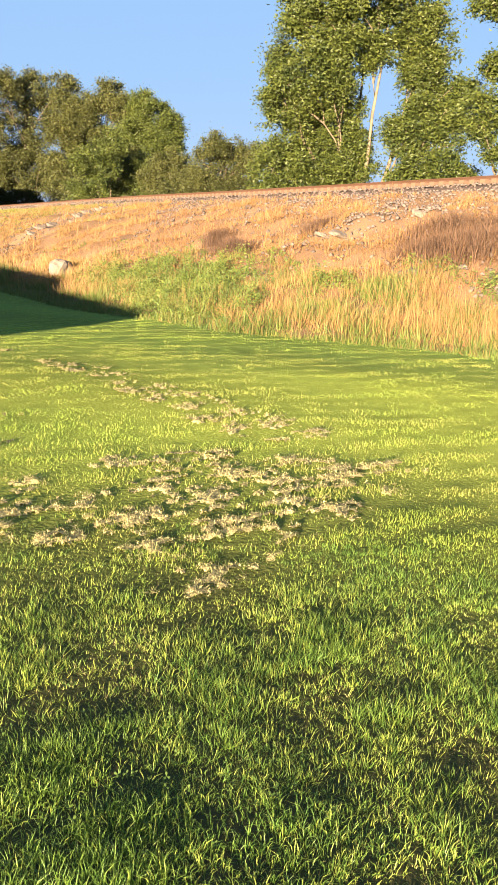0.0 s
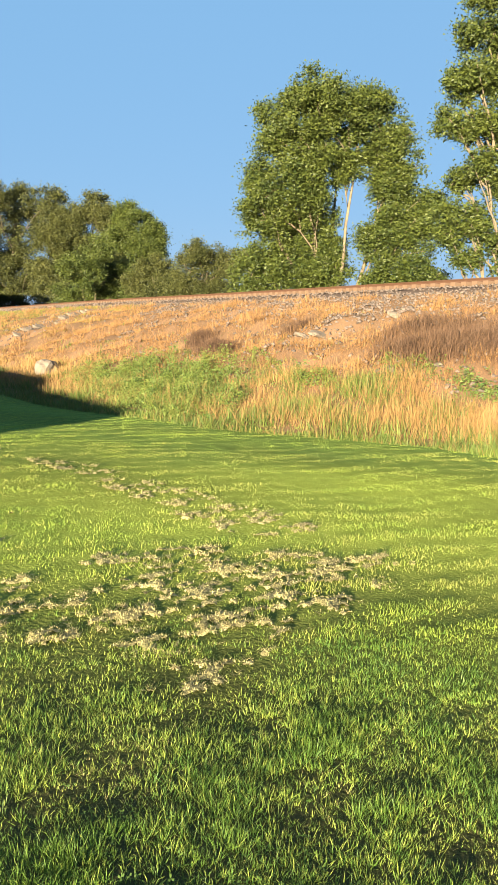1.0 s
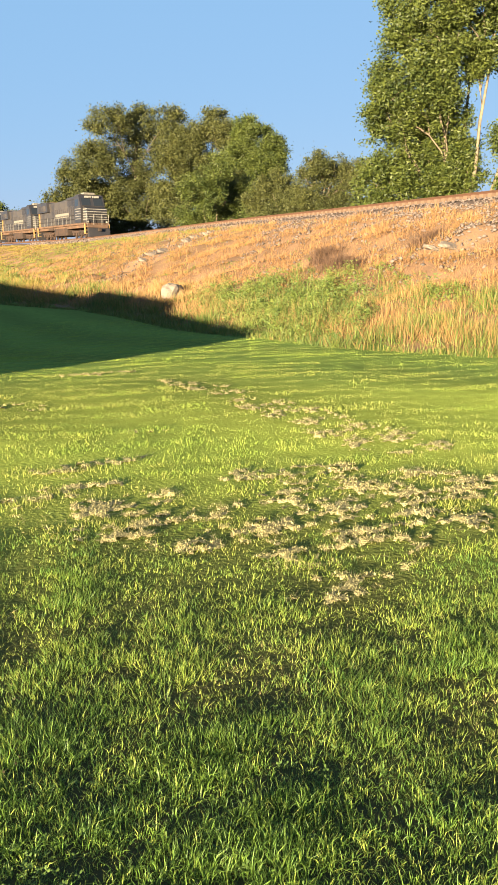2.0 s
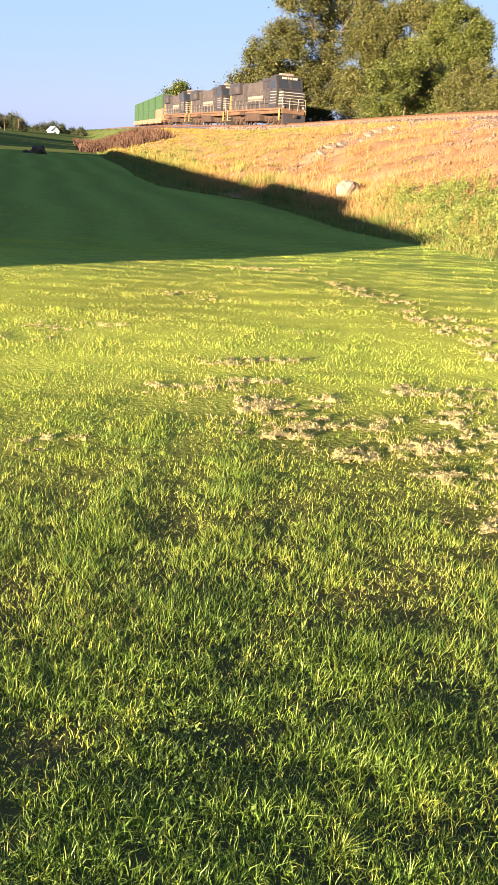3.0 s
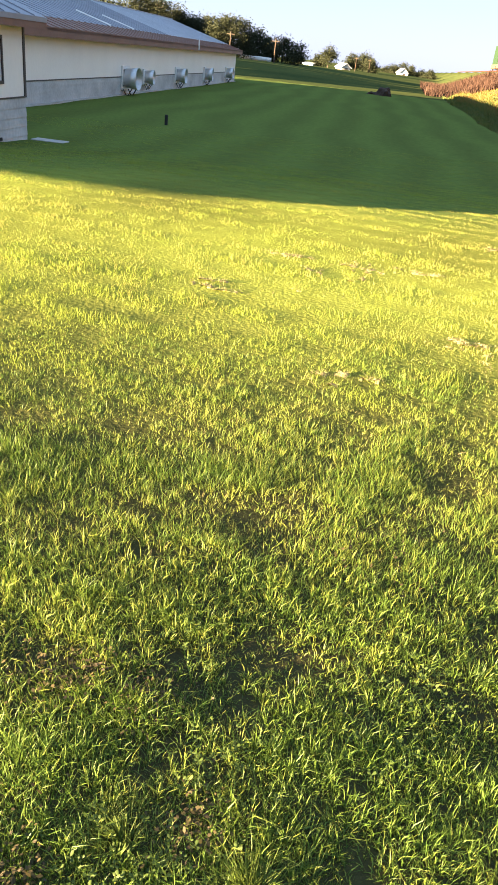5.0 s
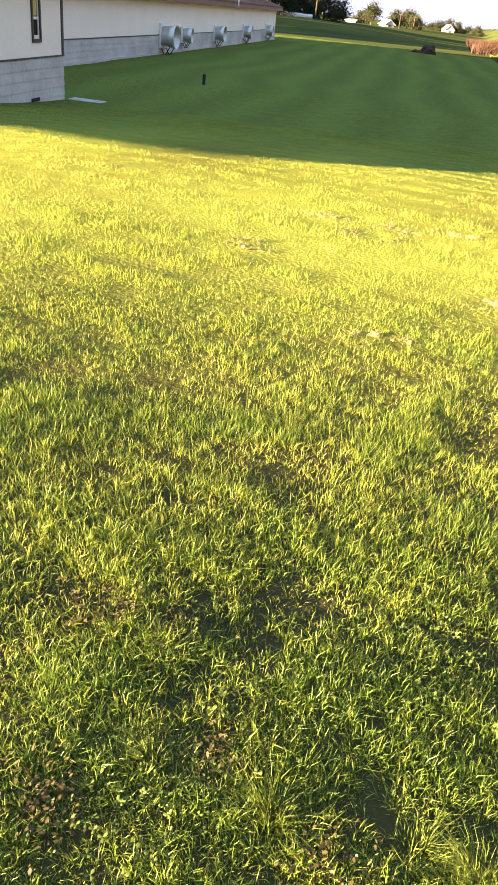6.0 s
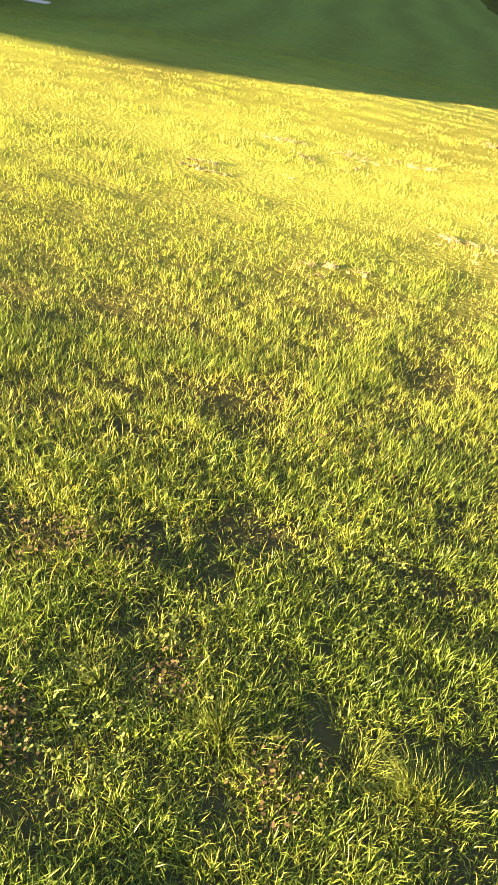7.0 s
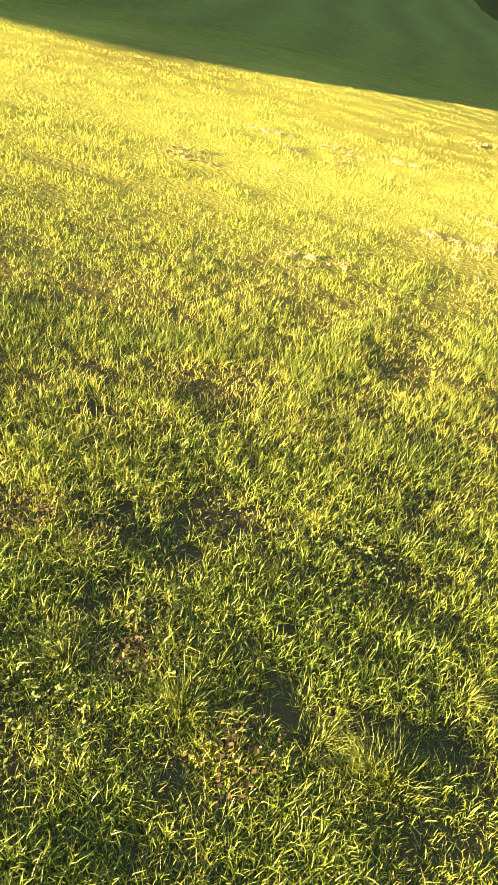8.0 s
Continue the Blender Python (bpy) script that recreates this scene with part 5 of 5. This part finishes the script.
bank_plants()


# ---- stones and other pieces on the bank ----
def stones(name, x, y, size, mat, label, g, sink=0.25):
    """Broken stones: distorted eight-sided lumps, joined."""
    n = len(x)
    base = np.array([(1, 0, 0), (0, 1, 0), (-1, 0, 0), (0, -1, 0), (0, 0, 0.8), (0, 0, -0.6)])
    tri = np.array([(0, 1, 4), (1, 2, 4), (2, 3, 4), (3, 0, 4), (1, 0, 5), (2, 1, 5), (3, 2, 5), (0, 3, 5)])
    v = base[None] * g.uniform(0.55, 1.3, (n, 6, 1)) + g.normal(0, 0.18, (n, 6, 3))
    a = g.uniform(0, 2 * np.pi, n)
    c, s = np.cos(a)[:, None], np.sin(a)[:, None]
    v = np.stack([v[..., 0] * c - v[..., 1] * s, v[..., 0] * s + v[..., 1] * c, v[..., 2]], -1) * size[:, None, None]
    p = np.stack([x, y, land_z(x, y) + size * (0.6 - sink)], -1)
    f = (np.arange(n)[:, None, None] * 6 + tri[None]).reshape(-1, 3)
    return tagged(new(name, mesh_of(name, (v + p[:, None]).reshape(-1, 3), f, [M[mat]])), label, "stones", kind="stuff")


def bank_stones():
    g = np.random.default_rng(9)
    n = 42000
    y = 5 + 70 * g.uniform(0, 1, n) ** 1.5
    q = g.uniform(0.25, 1.0, n)
    ut = toe_u(y)
    x = track_x(y) - (ut - q * (ut - 2.2))
    keep = g.uniform(0, 1, n) < np.maximum(stony_at(x, y, q), 0.22 * (1 - ease(y, 22, 40)))
    x, y = x[keep], y[keep]
    stones("ballast", x, y, (0.028 + 0.075 * g.uniform(0, 1, len(x)) ** 2.5), "stone", "gray-pink crushed stone spilled down the bank", g)
    n = 15000
    y = 5 + 110 * g.uniform(0, 1, n) ** 1.5
    x = track_x(y) + g.uniform(-2.3, 2.2, n)
    stones("ballast", x, y, g.uniform(0.04, 0.08, n) * np.maximum(1, np.hypot(x, y) / 45), "stone", "crushed stone ballast under the track", g)


def slab_stone(x, y, size, rz, seed, label, mat="slab", tilt=20):
    ob = lump("boulder", seat(x, y, -size[2] * 0.15, rz, tilt), size, M[mat], label, "rock", seed, 3, 0.16, "rocks on the bank")
    return ob


bank_stones()
rock = lump("boulder", seat(9.5, 30.2, -0.2, 20), (0.55, 0.42, 0.5), M["slab"], "large tan boulder in the tall grass", "rock", 12, 3, 0.14, "rocks on the bank")
slab_stone(15.5, 19.8, (0.55, 0.3, 0.12), 30, 13, "pale broken concrete slab on the bank")
slab_stone(15.1, 20.2, (0.35, 0.28, 0.12), 70, 14, "small broken slab on the bank")
slab_stone(17.8, 18.7, (0.3, 0.22, 0.14), 10, 15, "gray slab among the ballast")
for i in range(16):
    q = i / 15
    slab_stone(10.5 + 8.2 * q + 0.25 * math.sin(i * 2.1), 42.7 + 7.8 * q + 0.3 * math.cos(i * 1.7), (0.42 + 0.18 * math.sin(i * 3.3), 0.28, 0.14), 35 + 20 * math.sin(i), 20 + i, "flat gray riprap stone in a line down the bank")


def dead_brush():
    """Brown dead weeds and flattened stalks."""
    g = np.random.default_rng(14)
    n = 16000
    c = np.array([(15.6, 15.2, 1.2), (15.6, 13.8, 1.2), (14.6, 14.4, 0.9), (14.0, 13.2, 0.9), (15.8, 12.6, 1.2), (13.4, 12.8, 0.7), (14.6, 12.2, 0.9), (13.6, 14.2, 0.6), (13.2, 22.6, 0.6), (14.4, 26.0, 0.6), (15.6, 21.2, 0.5)])
    k = g.integers(0, len(c), n)
    x, y = c[k, 0] + g.normal(0, 0.45, n) * c[k, 2], c[k, 1] + g.normal(0, 0.6, n) * c[k, 2]
    ob = new("dead_brush", blade_mesh("dead_brush", on_land(x, y, 0.02), g.uniform(0.2, 0.65, n), g.uniform(0.004, 0.009, n), g, 0.95, "dead"))
    tagged(ob, "brown dead weeds matted on the bank", "brush", kind="stuff")
    n = 13000
    x, y = g.uniform(-4, 9, n), g.uniform(112, 175, n)
    x = x - (y - 112) * 0.06
    ob = new("dead_brush", blade_mesh("dead_brush", on_land(x, y, 0.05), g.uniform(0.6, 1.6, n), g.uniform(0.03, 0.06, n), g, 0.5, "brush"))
    tagged(ob, "reddish-brown brush at the end of the bank", "brush", kind="stuff")


dead_brush()


# ---- far farm ----
def gable_house(name, az, r, w, d, h, rise, wall, roof, label, rz=0.0):
    x, y = at(az, r)
    t = thing(name, pose(x, y, float(land_z(x, y)) - 0.2, 0, 0, az + rz), label, "building")
    part("wall", boxes((-w / 2, w / 2, -d / 2, d / 2, 0, h)), M[wall], t)
    part("gable", gable_end(-w / 2 + 0.01, w / 2 - 0.01, h, h + rise, -d / 2 - 0.01, d / 2 + 0.01), M[wall], t)
    k = rise / (w / 2)
    for s in (-1, 1):
        part("roof", slope_roof(s * (w / 2 + 0.4), 0, h - 0.4 * k + 0.03, h + rise + 0.03, -d / 2 - 0.4, d / 2 + 0.4, 0.15), M[roof], t)
    part("door", boxes((-0.6, 0.6, -d / 2 - 0.06, -d / 2 - 0.015, 0, min(2.2, h * 0.8))), M["trim"], t)
    return t


gable_house("small_barn", 7.95, 285, 3.2, 5, 1.0, 1.1, "gray", "roof_light", "small pale gray barn on the far farm", 25)
gable_house("farmhouse", 3.9, 400, 4, 5, 1.3, 1.8, "siding", "roof", "far cream farmhouse with a steep roof", 20)
gable_house("long_shed", 10.2, 310, 4, 4, 0.7, 0.4, "gray", "roof_light", "far low gray shed among trees", 60)
for a, r, w in ((14.3, 160, 4.6), (13.4, 162, 3.6)):
    x, y = at(a, r)
    t = thing("wrapped_bale_row", pose(x, y, float(land_z(x, y)), 0, 0, a), "row of white plastic-wrapped bales at the field's edge", "bales", "wrapped bales")
    for i in range(int(w)):
        part("bale", rod(bmesh.new(), (-w / 2 + i * 1.05, 0, 0.3), (-w / 2 + i * 1.05 + 1.0, 0, 0.3), 0.38, 14), M["white"], t)
for i, (a, r, h) in enumerate(((15.85, 150, 4.2), (12.75, 152, 4.0), (7.12, 270, 4.2), (6.18, 290, 4.2), (20.5, 150, 5.5))):
    x, y = at(a, r)
    t = thing("utility_pole", pose(x, y, float(land_z(x, y))), "weathered wooden utility pole by the far road", "pole", "utility poles")
    part("pole", rod(bmesh.new(), (0, 0, -0.3), (0, 0, h), 0.12, 10, 0.08), M["bark"], t)
    part("crossarm", boxes((-0.7, 0.7, -0.06, 0.06, h - 0.5, h - 0.38)), M["bark"], t)


# ---- ties under the rails ----
tie_mesh = None
for i in range(200):
    tx, ty, th = along(4 + i * 0.52)
    if tie_mesh is None:
        bm = boxes((-1.3, 1.3, -0.115, 0.115, -0.16, 0.0), bevel=0.012)
        tie_mesh = bpy.data.meshes.new("tie")
        bm.to_mesh(tie_mesh)
        bm.free()
        tie_mesh.materials.append(M["tie"])
        track = tagged(new("track_bed"), "wooden ties of the railway track", "track", kind="structure")
    tie = new("tie", tie_mesh)
    tie.parent = track
    tie.matrix_basis = pose(tx, ty, float(rail_z(ty)) - 0.178, 0, 0, math.degrees(th))


# ---- the train rolls slowly towards the viewer ----
NOSE_Y, SPEED = 83.3, 4.6      # nose at 3.5 s; metres a second


def motions():
    for back, car in TRAIN:
        rows = []
        for t in range(9):
            x, y, h = along(NOSE_Y + 11.3 + back - SPEED * (t - 3.5))
            rows.append((float(t), pose(x, y, float(rail_z(y)), 0, 0, math.degrees(h))))
        walk(car, rows)


motions()
